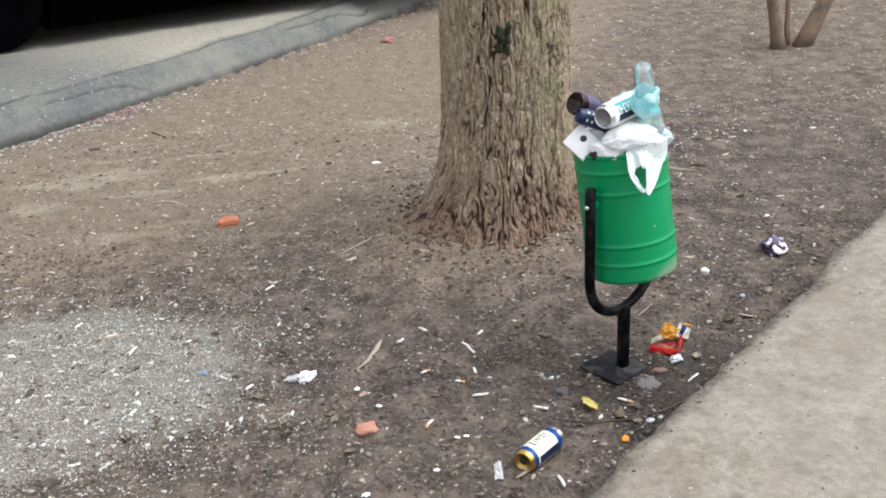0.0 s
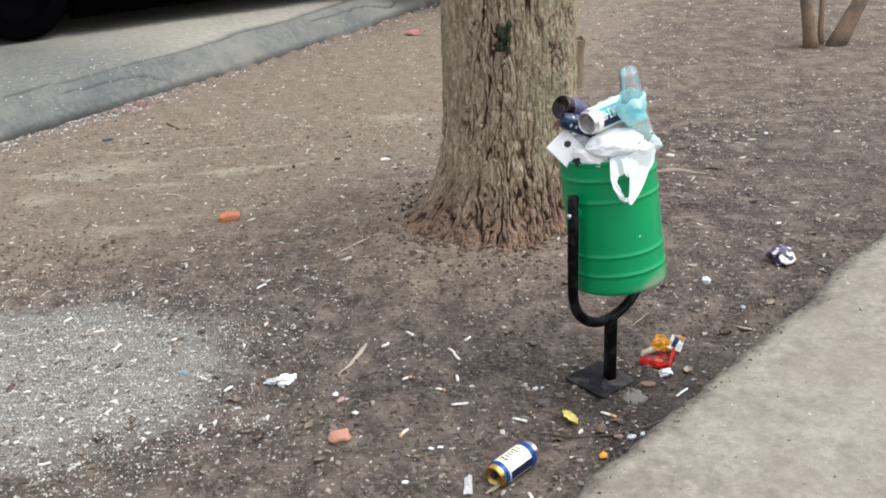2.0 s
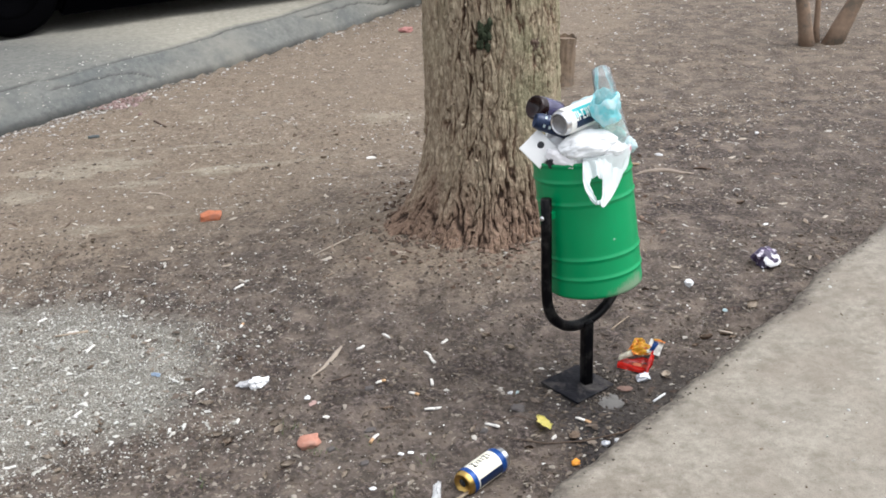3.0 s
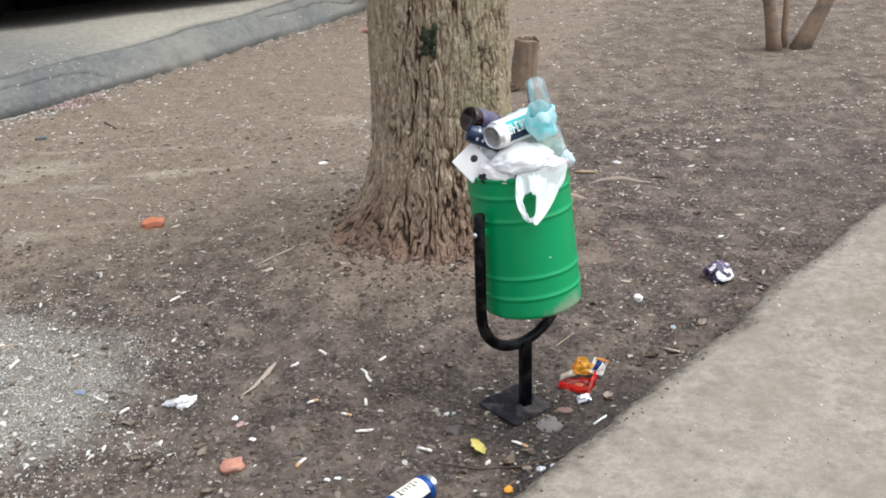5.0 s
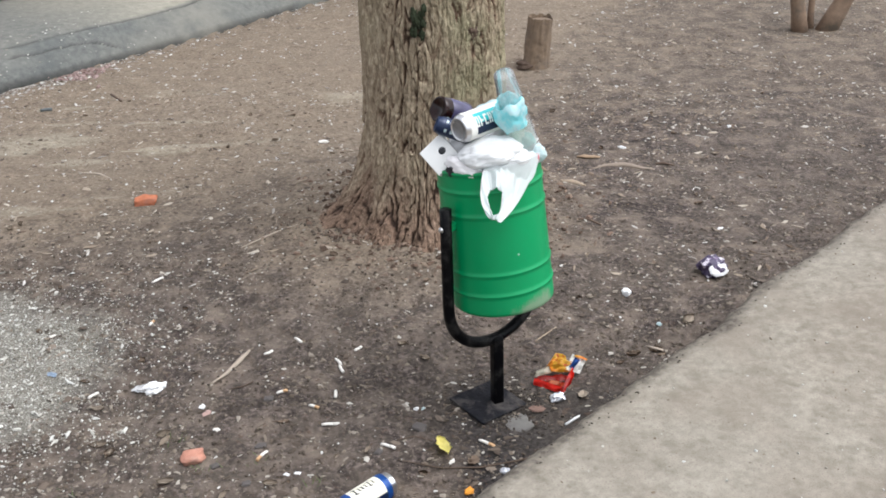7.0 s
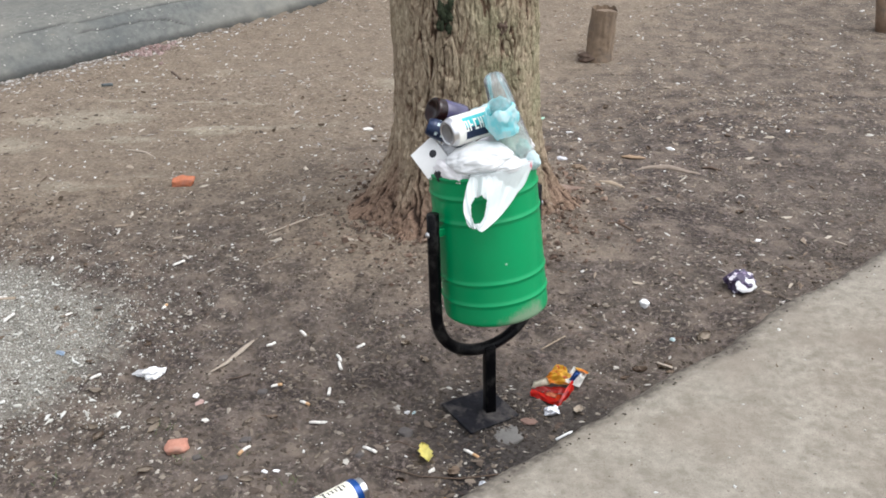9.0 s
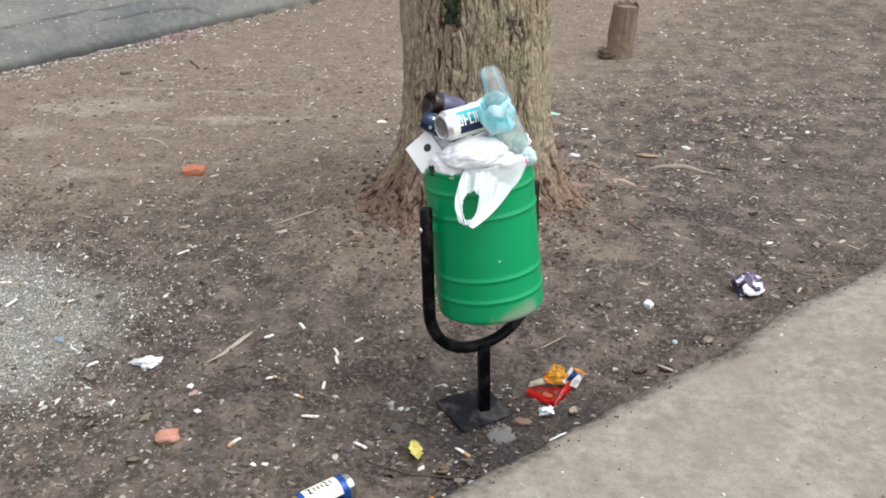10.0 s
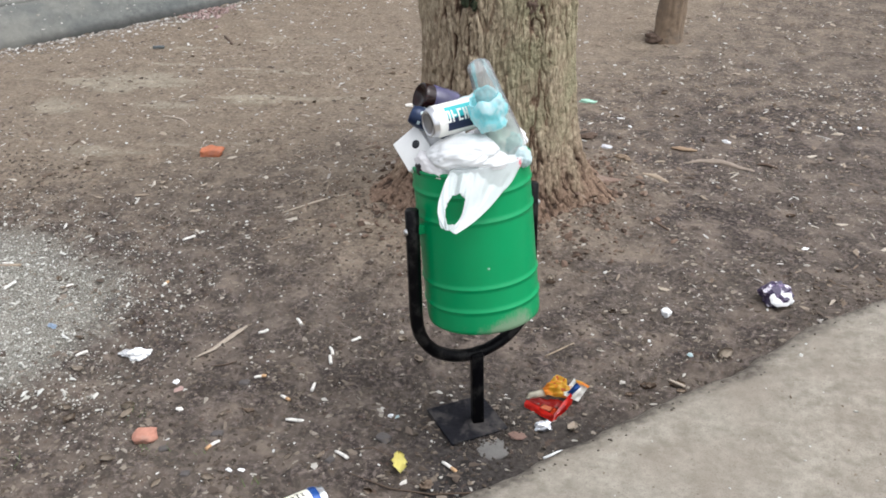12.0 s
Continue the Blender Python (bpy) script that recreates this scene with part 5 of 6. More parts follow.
scrap("paper_scrap", (0.905, 2.760), (0.007, 0.006, 0.006), PAPER, "small white scrap at the path edge", "paper", 13, 0, 0.4)
scrap("paper_scrap", (0.954, 4.39), (0.024, 0.010, 0.008), PAPER, "white paper scrap on the soil", "paper", 14, -30, 0.5)
scrap("paper_scrap", (0.556, 4.52), (0.018, 0.007, 0.005), PAPER, "narrow white paper scrap behind the tree", "paper", 15, 0, 0.4)
scrap("paper_scrap", (0.599, 4.45), (0.014, 0.007, 0.005), PAPER, "narrow white paper scrap behind the tree", "paper", 16, -50, 0.4)
scrap("wrapper_scrap", (0.400, 4.66), (0.030, 0.016, 0.008), simple("mint_scrap", (0.33, 0.55, 0.42), 0.6, 0, 0.2, 60, 0.2), "mint-green wrapper scrap behind the tree", "wrapper", 17, 0, 0.5)
scrap("paper_scrap", (1.232, 3.68), (0.018, 0.009, 0.006), PAPER, "white paper scrap on the soil", "paper", 18, 30, 0.5)
scrap("paper_scrap", (1.417, 4.63), (0.012, 0.011, 0.010), PAPER, "white paper scrap on the soil", "paper", 19, 0, 0.5)
scrap("paper_scrap", (-0.275, 4.47), (0.030, 0.018, 0.008), STUB, "off-white paper scrap behind the soil hump", "paper", 20, 10, 0.4)
chunk("brick_fragment", (-0.841, 3.865), (0.078, 0.05, 0.034), BRICK, "small orange brick fragment on the soil", "brick fragment", 21, 10)
chunk("brick_fragment", (-0.228, 2.364), (0.051, 0.043, 0.022), BRICK_PALE, "dusty pink brick fragment on the soil", "brick fragment", 22, 8)
scrap("stone", (-0.045, 3.775), (0.050, 0.026, 0.020), STONE, "pale rounded stone at the trunk foot", "stone", 23, -15, 0.2, 1.4)
chunk("concrete_lump", (0.545, 2.548), (0.092, 0.066, 0.022), CONCRETE, "grey concrete lump sunk beside the bin plate", "concrete", 24, 30, -0.30)
scrap("rust_scrap", (0.602, 2.605), (0.020, 0.014, 0.004), simple("rusty_soil", (0.17, 0.105, 0.082), 0.9, 0, 0.3, 60, 0.4), "rusty brown scrap beside the bin plate", "scrap", 25, 0, 0.4)
scrap("paper_scrap", (0.55, 4.21), (0.030, 0.016, 0.008), GREY_PAPER, "grey torn paper behind the tree", "paper", 28, -20, 0.5)
scrap("bark_flake", (0.47, 4.28), (0.04, 0.02, 0.012), TWIG, "dark bark flake behind the tree", "bark", 29, 30, 0.5)
scrap("bark_flake", (0.62, 4.12), (0.03, 0.016, 0.010), STUMP, "brown bark flake behind the tree", "bark", 30, -10, 0.5)
scrap("pebble", (-0.28, 6.76), (0.05, 0.03, 0.018), simple("pink_rubble", (0.36, 0.17, 0.15), 0.9, 0, 0.3, 60, 0.4), "dusty pink brick crumb near the lane", "rubble", 26, 0, 0.4)


HUSKS = [(-0.441, 2.376, 0.032, 75), (-0.319, 2.244, 0.026, 95), (-0.119, 2.228, 0.030, 70), (-0.091, 2.499, 0.026, 45), (-0.012, 2.723, 0.024, -30), (0.191, 2.826, 0.026, 100), (0.319, 3.008, 0.026, 110), (-0.064, 2.906, 0.026, -25), (0.190, 2.420, 0.026, 70), (0.118, 2.394, 0.022, 65), (-0.200, 2.476, 0.022, 110), (-0.485, 2.422, 0.042, 5), (-0.264, 2.269, 0.040, 10), (-0.318, 2.431, 0.040, 65), (0.295, 2.822, 0.036, -35), (-0.537, 2.561, 0.034, 0), (-0.017, 2.274, 0.036, -5)]
PEBBLES = [(-0.097, 2.619, 0.024, 0), (-0.077, 2.431, 0.026, 20), (-0.169, 2.346, 0.020, 40), (-0.076, 2.278, 0.020, 10), (0.310, 2.510, 0.032, -20), (0.220, 2.404, 0.020, 60)]
DARK_STONE = simple("dark_pebble", (0.085, 0.075, 0.070), 0.9, 0, 0.3, 80, 0.5, 0.003)


def leafy(size, curl, seed, lobed=0.25, nx=10, ny=6):
    """A dry leaf: a pointed blade, ribbed and curled, with a little thickness."""
    bm, grid = bmesh.new(), []
    for i in range(nx + 1):
        s = i / nx
        w = size * 0.42 * (math.sin(math.pi * min(1, s * 0.96 + 0.02)) ** 0.75) * (1 + lobed * math.sin(s * 21 + seed))
        row = []
        for j in range(ny + 1):
            q = j / ny * 2 - 1
            z = curl * size * (q * q * 0.5 + (s - 0.5) ** 2 * 0.8) + 0.08 * size * noise.noise(Vector((s * 4 + seed, q * 2, seed * 1.7)))
            row.append(bm.verts.new(((s - 0.5) * size, q * w, z)))
        grid.append(row)
    for a, b in zip(grid, grid[1:]):
        for j in range(ny):
            bm.faces.new((a[j], b[j], b[j + 1], a[j + 1]))
    ret = bmesh.ops.solidify(bm, geom=bm.faces[:], thickness=0.0008)
    low = min(v.co.z for v in bm.verts)
    bmesh.ops.translate(bm, vec=(0, 0, -low), verts=bm.verts[:])
    return bm


# yellow leaf-shaped scrap with an off-white bit
ob = part("yellow_scrap", leafy(0.066, 0.16, 2.4, 0.20, 14, 8), YELLOW, None, "", lie(0.374, 2.430, 0.006, 10, 6, 112) @ Matrix.Diagonal((1.2, 0.60, 1, 1)))
tagged(ob, "bright yellow torn scrap on the soil", "scrap")
scrap("paper_scrap", (0.398, 2.388), (0.012, 0.006, 0.007), STUB, "off-white scrap beside the yellow one", "paper", 27, 50, 0.5)

# crumpled purple and white packet
ob = thing("crumpled_packet", lie(1.150, 3.345, -0.004, 0, 0, 20), "crumpled purple and white cigarette packet on soil", "packet")
part("packet", crumple((0.042, 0.034, 0.034), 0.55, 2.0, 51, 3), PURPLE_PACK, ob, "", None, False)
part("torn_face", crumple((0.034, 0.007, 0.024), 0.35, 1.8, 52, 3), PAPER, ob, "white torn face", pose(0.012, -0.040, 0.018, -34, 6, 12), False)
part("flap", crumple((0.014, 0.010, 0.008), 0.4, 1.8, 53, 3), PAPER, ob, "white flap", pose(0.038, -0.018, 0.012))


# snack packet: red inside, orange back, blue and white corner
def panel(corners, nx=12, ny=12, bulge=0.01, rough=0.004, seed=0):
    """A four-cornered film panel, bulged and creased."""
    a, b, c, d = [Vector(p) for p in corners]
    n = (b - a).cross(d - a).normalized()
    bm, grid = bmesh.new(), []
    for i in range(nx + 1):
        row = []
        for j in range(ny + 1):
            s, t = i / nx, j / ny
            p = (a * (1 - s) + b * s) * (1 - t) + (d * (1 - s) + c * s) * t
            e = noise.noise(Vector((s * 4 + seed, t * 4, seed))) * rough + abs(noise.noise(Vector((s * 7, t * 7 + seed, 3)))) * rough
            row.append(bm.verts.new(p + n * (bulge * math.sin(math.pi * s) * math.sin(math.pi * t) + e)))
        grid.append(row)
    for r0, r1 in zip(grid, grid[1:]):
        for j in range(ny):
            bm.faces.new((r0[j], r1[j], r1[j + 1], r0[j + 1]))
    bmesh.ops.solidify(bm, geom=bm.faces[:], thickness=0.0006)
    return bm


wz = float(ground_z(0.66, 2.72))
ob = thing("snack_packet", Matrix.Translation((0.66, 2.73, wz)), "torn orange and red snack packet on the soil", "packet")
W = lambda x, y, z: (x - 0.66, y - 2.73, z)
part("red_panel", panel([W(0.596, 2.716, 0.010), W(0.669, 2.680, 0.007), W(0.698, 2.752, 0.008), W(0.606, 2.742, 0.012)], bulge=-0.006, rough=0.006, seed=1), SHADED_RED_FOIL, ob, "shaded red inside")
part("front_lip", panel([W(0.593, 2.714, 0.002), W(0.671, 2.676, 0.001), W(0.673, 2.686, 0.013), W(0.596, 2.722, 0.018)], 14, 6, 0.002, 0.005, 7), RED_FOIL, ob, "glossy red front lip")
part("side_panel", panel([W(0.671, 2.677, 0.002), W(0.702, 2.752, 0.003), W(0.697, 2.760, 0.034), W(0.671, 2.690, 0.016)], 12, 6, 0.006, 0.006, 8), RED_FOIL, ob, "glossy red side")
part("print_patch", panel([W(0.632, 2.706, 0.0125), W(0.660, 2.698, 0.0120), W(0.664, 2.716, 0.0125), W(0.636, 2.722, 0.0130)], 6, 6, 0.001, 0.001, 6), simple("tan_patch", (0.55, 0.17, 0.08), 0.4, 0, 0.2, 60, 0.1), ob, "tan oval print")
part("white_rim", panel([W(0.595, 2.722, 0.020), W(0.642, 2.738, 0.024), W(0.634, 2.736, 0.048), W(0.601, 2.728, 0.036)], 10, 6, 0.004, 0.004, 9), CREAM_PRINT, ob, "pale folded rim")
part("orange_panel", panel([W(0.618, 2.744, 0.022), W(0.698, 2.757, 0.014), W(0.704, 2.780, 0.034), W(0.640, 2.774, 0.040)], 16, 12, 0.008, 0.014, 2), ORANGE_FOIL, ob, "orange printed back")
part("orange_lip", panel([W(0.632, 2.762, 0.028), W(0.684, 2.776, 0.026), W(0.680, 2.796, 0.040), W(0.652, 2.800, 0.046)], 12, 10, 0.010, 0.012, 5), ORANGE_FOIL, ob, "orange crumpled lip")
part("wing", panel([W(0.676, 2.752, 0.026), W(0.716, 2.756, 0.010), W(0.734, 2.784, 0.036), W(0.698, 2.794, 0.048)], 12, 10, 0.007, 0.005, 3), WHITE_PRINT, ob, "white printed corner")
part("wing_stripe", panel([W(0.688, 2.757, 0.030), W(0.700, 2.756, 0.026), W(0.718, 2.775, 0.041), W(0.706, 2.781, 0.047)], 10, 6, 0.008, 0.002, 4), BLUE_PRINT, ob, "blue printed stripe")
part("wing_edge", panel([W(0.702, 2.790, 0.049), W(0.706, 2.778, 0.050), W(0.735, 2.775, 0.041), W(0.738, 2.786, 0.038)], 8, 5, 0.004, 0.002, 11), ORANGE_FOIL, ob, "orange edge")


def stick(name, pts, radii, mat, label, cat, flat=1.0, lift=0.6):
    p = [(x, y, top_z(x, y) + lift * r) for (x, y), r in zip(pts, radii)]
    dense, rad = [], []
    for (a, ra), (b, rb) in zip(zip(p, radii), zip(p[1:], radii[1:])):
        for k in range(5):
            t = k / 5
            dense.append(tuple(a[i] * (1 - t) + b[i] * t for i in range(3)))
            rad.append(ra * (1 - t) + rb * t)
    dense.append(p[-1])
    rad.append(radii[-1])
    ob = part(name, sweep(dense, rad, 9, wobble=0.35, flat=flat), mat)
    return tagged(ob, label, cat)


stick("bark_strip", [(-0.272, 2.690), (-0.240, 2.735), (-0.215, 2.790), (-0.206, 2.855)], [0.002, 0.006, 0.008, 0.004], STRIP, "pale flat strip of bark on the soil", "bark strip", 0.45)
BROWN_TWIG = simple("brown_twig", (0.082, 0.054, 0.037), 0.85, 0, 0.35, 200, 0.4, 0.002)
stick("twig", [(0.27, 2.374), (0.375, 2.365), (0.470, 2.370), (0.571, 2.406), (0.662, 2.456), (0.735, 2.500)], [0.0010, 0.0016, 0.0020, 0.0024, 0.0027, 0.0028], BROWN_TWIG, "long dark curved twig at the foot of the footway", "twig", 1.0, 4.0)
stick("twig", [(-1.425, 5.12), (-1.34, 5.02)], [0.006, 0.005], TWIG, "short dark stick on the soil", "twig")
stick("lighter_scrap", [(-1.68, 4.888), (-1.632, 4.906)], [0.008, 0.008], simple("grey_blue_plastic", (0.075, 0.088, 0.092), 0.5, 0, 0.2, 60, 0.1), "small grey-blue plastic tube on the soil", "tube")
stick("twig", [(0.745, 3.69), (0.785, 3.685), (0.83, 3.665)], [0.003, 0.005, 0.003], TWIG, "short dark twig on the soil", "twig")
stick("twig", [(1.07, 4.225), (1.10, 4.225), (1.14, 4.205)], [0.004, 0.009, 0.004], TWIG, "short dark bark flake on the soil", "twig", 0.5)
stick("twig", [(-0.38, 3.47), (-0.30, 3.56), (-0.22, 3.63)], [0.002, 0.004, 0.002], STRIP, "thin pale twig on the soil", "twig")
stick("twig", [(-1.22, 4.17), (-1.12, 4.14), (-1.06, 4.10)], [0.003, 0.006, 0.002], STRIP, "thin pale splinter on the soil", "twig", 0.5)
stick("twig", [(-1.12, 2.965), (-1.02, 2.985)], [0.004, 0.006], WOOD, "short pale splinter on the grit", "twig", 0.6)
stick("twig", [(-0.14, 2.50), (-0.06, 2.53), (0.02, 2.515)], [0.0015, 0.002, 0.001], TWIG, "thin brown twig on the soil", "twig")
stick("twig", [(0.60, 2.93), (0.66, 3.00)], [0.002, 0.002], WOOD, "thin dry stalk on the soil", "twig")
pz = float(ground_z(0.107, 2.162)) + 0.005
ob = part("paper_strip", panel([(0.097, 2.128, pz), (0.119, 2.131, pz + 0.003), (0.117, 2.200, pz + 0.006), (0.099, 2.195, pz)], 8, 14, 0.003, 0.006, 12), PAPER, None, "", None, False)
tagged(ob, "folded white paper strip beside the can", "paper")
stick("wood_chip", [(0.150, 2.130), (0.185, 2.160)], [0.003, 0.006], WOOD, "pale splinter beside the can", "wood chip", 0.5)
stick("bark_strip", [(0.86, 4.285), (0.80, 4.275), (0.77, 4.28)], [0.004, 0.012, 0.005], simple("tan_leaf", (0.27, 0.185, 0.115), 0.8, 0, 0.3, 100, 0.4), "curled tan leaf on the soil", "leaf", 0.6)

# husks, pebbles and stubs trodden into the soil round the bin
for i, (x, y, ln_, yaw) in enumerate(HUSKS):
    ob = part("dry_husk", leafy(ln_, 0.35, i * 1.7, 0.10, 8, 4), LEAF_PALE if i % 3 else STRIP, None, "", lie(x, y, 0.001, 8, -6, yaw) @ Matrix.Diagonal((1, 0.55, 1, 1)))
    tagged(ob, "small pale pointed husk on the soil", "husk", "pale husks on the soil")
for i, (x, y, w, yaw) in enumerate(PEBBLES):
    ob = chunk("pebble", (x, y), (w, w * 0.8, w * 0.5), DARK_STONE, "small dark grey pebble on the soil", "pebble", 70 + i, yaw, 0.2)
    tagged(ob, "small dark grey pebble on the soil", "pebble", "pebbles on the soil")
stick("twig", [(-0.220, 2.672), (-0.183, 2.676), (-0.155, 2.694)], [0.0012, 0.0018, 0.0012], TWIG, "thin dark twig beside the bark strip", "twig", 1.0, 3.0)
stick("twig", [(0.255, 2.455), (0.30, 2.462), (0.345, 2.455)], [0.0012, 0.0014, 0.0010], BROWN_TWIG, "thin brown stalk beside a cigarette butt", "twig", 1.0, 3.0)
scrap("paper_scrap", (-0.263, 2.577), (0.009, 0.014, 0.006), PAPER, "torn white scrap on the soil", "paper", 81, 15, 0.6)
scrap("wrapper_scrap", (-0.247, 2.562), (0.010, 0.015, 0.004), simple("dusty_pink_film", (0.36, 0.24, 0.21), 0.7, 0, 0.2, 60, 0.3), "dusty pink film scrap on the soil", "wrapper", 82, -20, 0.6)
scrap("paper_scrap", (-0.816, 2.937), (0.012, 0.010, 0.006), STUB, "off-white scrap on the pale grit", "paper", 83, 30, 0.6)
scrap("paper_scrap", (-0.199, 2.476), (0.010, 0.012, 0.006), STUB, "off-white scrap beside the brick fragment", "paper", 84, 60, 0.6)
scrap("paper_scrap", (0.292, 2.610), (0.014, 0.009, 0.007), PAPER, "torn white scrap beside the bin plate", "paper", 85, 10, 0.6)
scrap("paper_scrap", (0.310, 2.604), (0.008, 0.007, 0.005), PALE_FILM, "pale film scrap beside the bin plate", "film", 86, 50, 0.6)
stick("wood_chip", [(1.475, 3.700), (1.505, 3.664)], [0.004, 0.005], STRIP, "pale bleached splinter beside the footway", "wood chip", 0.5)
stick("wood_chip", [(0.915, 2.912), (0.955, 2.900)], [0.004, 0.005], STRIP, "pale bleached splinter beside the footway", "wood chip", 0.5)

# dead leaves, some placed and the rest strewn
leaves = [(leafy(0.050, 0.35, k, 0.15 + 0.1 * (k % 3)), LEAF if k % 3 else LEAF_PALE) for k in range(6)]
protos = [as_mesh("dead_leaf", b, mt) for b, mt in leaves]
spots = [(1.040, 3.035, 0.9, 40), (0.935, 2.905, 0.8, 200), (0.87, 2.865, 0.8, 10), (0.722, 2.66, 0.6, 80), (0.45, 2.39, 0.7, 60), (-0.441, 2.38, 0.7, 75), (-0.33, 2.46, 0.7, 20)]
rnd = random.Random(11)
while len(spots) < 120:
    x, y = rnd.uniform(-1.5, 1.7), 2.05 + 3.2 * rnd.random() ** 1.5
    _, v = along(x, y, PATH_O, PATH_D, PATH_N)
    if v < -0.06 and math.hypot(x - TREE[0], y - TREE[1]) > 0.36 and math.hypot(x - 0.5, y - 2.63) > 0.11:
        spots.append((x, y, rnd.uniform(0.22, 0.6), rnd.uniform(0, 360)))
for i, (x, y, s, yaw) in enumerate(spots):
    ob = new("dead_leaf", protos[i % 6])
    ob.matrix_world = lie(x, y, 0.001, rnd.uniform(-9, 9), rnd.uniform(-9, 9), yaw) @ Matrix.Diagonal((s, s * rnd.uniform(0.6, 1), s, 1))
    tagged(ob, "small dry brown leaf on the soil" if i % 6 % 3 else "small bleached dry leaf on the soil", "leaf", "dead leaves on the soil")


# ---------------------------------------------------------------- strewn chips, grit and crumbs
def strew(name, xy, length, width, height, mat, label, seed, tilt=0.25, lift=0.0, z=None):
    """Many small chips as one mesh; each is a thin six-sided flake with a raised top."""
    rs = np.random.RandomState(seed)
    n = len(xy)
    x, y = xy[:, 0], xy[:, 1]
    base = np.array([(-0.5, -0.12, 0), (-0.15, -0.5, 0), (0.32, -0.42, 0), (0.5, 0.1, 0), (0.12, 0.5, 0), (-0.34, 0.38, 0), (-0.26, -0.12, 1), (0.26, -0.14, 1), (0.08, 0.24, 1)])
    P = np.repeat(base[None], n, 0)
    P[:, :, :2] += rs.uniform(-0.26, 0.26, (n, 9, 2))
    P[:, :, 0] *= length[:, None]
    P[:, :, 1] *= width[:, None]
    P[:, :, 2] *= height[:, None]
    P[:, :, 2] += P[:, :, 0] * rs.uniform(-tilt, tilt, n)[:, None] + P[:, :, 1] * rs.uniform(-tilt, tilt, n)[:, None]
    a = rs.uniform(0, 2 * math.pi, n)
    c, s = np.cos(a)[:, None], np.sin(a)[:, None]
    X, Y = P[:, :, 0] * c - P[:, :, 1] * s, P[:, :, 0] * s + P[:, :, 1] * c
    gz = ground_z(x, y) if z is None else np.full(n, z) if isinstance(z, float) else z
    V = np.stack([X + x[:, None], Y + y[:, None], P[:, :, 2] + (gz + lift)[:, None]], -1).reshape(-1, 3)
    tri_ = np.array([(0, 1, 6), (1, 7, 6), (1, 2, 7), (2, 3, 7), (3, 8, 7), (3, 4, 8), (4, 5, 8), (5, 6, 8), (5, 0, 6), (6, 7, 8)])
    F = (tri_[None] + 9 * np.arange(n)[:, None, None]).reshape(-1, 3)
    ob = new(name, mesh_from_arrays(name, V, F, mat, False))
    return tagged(ob, label, "litter", kind="stuff")


def places(n, seed, x0, x1, y0, y1, near=1.4, patchy=0.85, keep=None):
    rs = np.random.RandomState(seed)
    out = np.zeros((0, 2))
    while len(out) < n:
        x, y = rs.uniform(x0, x1, n), y0 + (y1 - y0) * rs.uniform(0, 1, n) ** near
        _, v = along(x, y, PATH_O, PATH_D, PATH_N)
        u2, v2 = along(x, y, ROAD_O, ROAD_D, ROAD_N)
        ok = (v < -0.015) & (v2 > road_edge(u2) + 0.01) & (np.hypot(x - TREE[0], y - TREE[1]) > 0.27) & (np.hypot(x - 0.5, y - 2.63) > 0.03)
        ok &= rs.uniform(0, 1, n) < (1 - patchy) + patchy * smooth(0.40, 0.62, fbm(x * 4.5, y * 4.5, octaves=4, seed=seed + 3, gain=0.65))
        ok &= rs.uniform(0, 1, n) > 0.9 * np.exp(-(np.hypot(x - 0.63, y - 2.48) / 0.10) ** 2)
        dryness = np.exp(-((v2 - road_edge(u2) - 0.9) / 0.9) ** 2) * smooth(3.4, 4.4, y) * (x < 0.6)
        if keep is None:
            ok &= rs.uniform(0, 1, n) > 0.15 * dryness
        else:
            ok &= keep(x, y, rs)
        out = np.concatenate([out, np.stack([x[ok], y[ok]], 1)])
    return out[:n]


CHIP = fleck_material("dry_chips", [(0.0, (0.085, 0.063, 0.047)), (0.35, (0.19, 0.148, 0.115)), (0.68, (0.30, 0.25, 0.20)), (0.9, (0.44, 0.385, 0.325)), (1.0, (0.70, 0.66, 0.60))])
GRIT = fleck_material("pale_grit", [(0.0, (0.30, 0.28, 0.24)), (0.4, (0.55, 0.52, 0.46)), (0.85, (0.86, 0.84, 0.78)), (1.0, (0.97, 0.96, 0.92))])
CRUMB = fleck_material("soil_crumbs", [(0.0, (0.060, 0.047, 0.038)), (0.5, (0.130, 0.103, 0.084)), (1.0, (0.25, 0.205, 0.168))], 0.95)
BRIGHT = fleck_material("white_flecks", [(0.0, (0.55, 0.51, 0.45)), (0.5, (0.82, 0.79, 0.74)), (1.0, (1.0, 0.99, 0.97))])
FRAG = fleck_material("leaf_fragments", [(0.0, (0.050, 0.036, 0.029)), (0.45, (0.115, 0.085, 0.067)), (0.8, (0.185, 0.142, 0.113)), (1.0, (0.33, 0.27, 0.22))])
EDGE_CHIP = fleck_material("grey_chips", [(0.0, (0.16, 0.13, 0.11)), (0.5, (0.42, 0.37, 0.33)), (1.0, (0.92, 0.89, 0.85))])
PINKISH = fleck_material("brick_dust", [(0.0, (0.27, 0.17, 0.155)), (1.0, (0.52, 0.38, 0.36))])
rs = np.random.RandomState(5)


def sizes(n, lo, hi, k=2.2):
    return lo + (hi - lo) * rs.uniform(0, 1, n) ** k


xy = places(30000, 1, -1.9, 2.3, 1.75, 5.2)
l = sizes(len(xy), 0.003, 0.019)
w = l * rs.uniform(0.12, 0.8, len(xy))
far = xy[:, 1] > 3.75 + 0.35 * xy[:, 0]
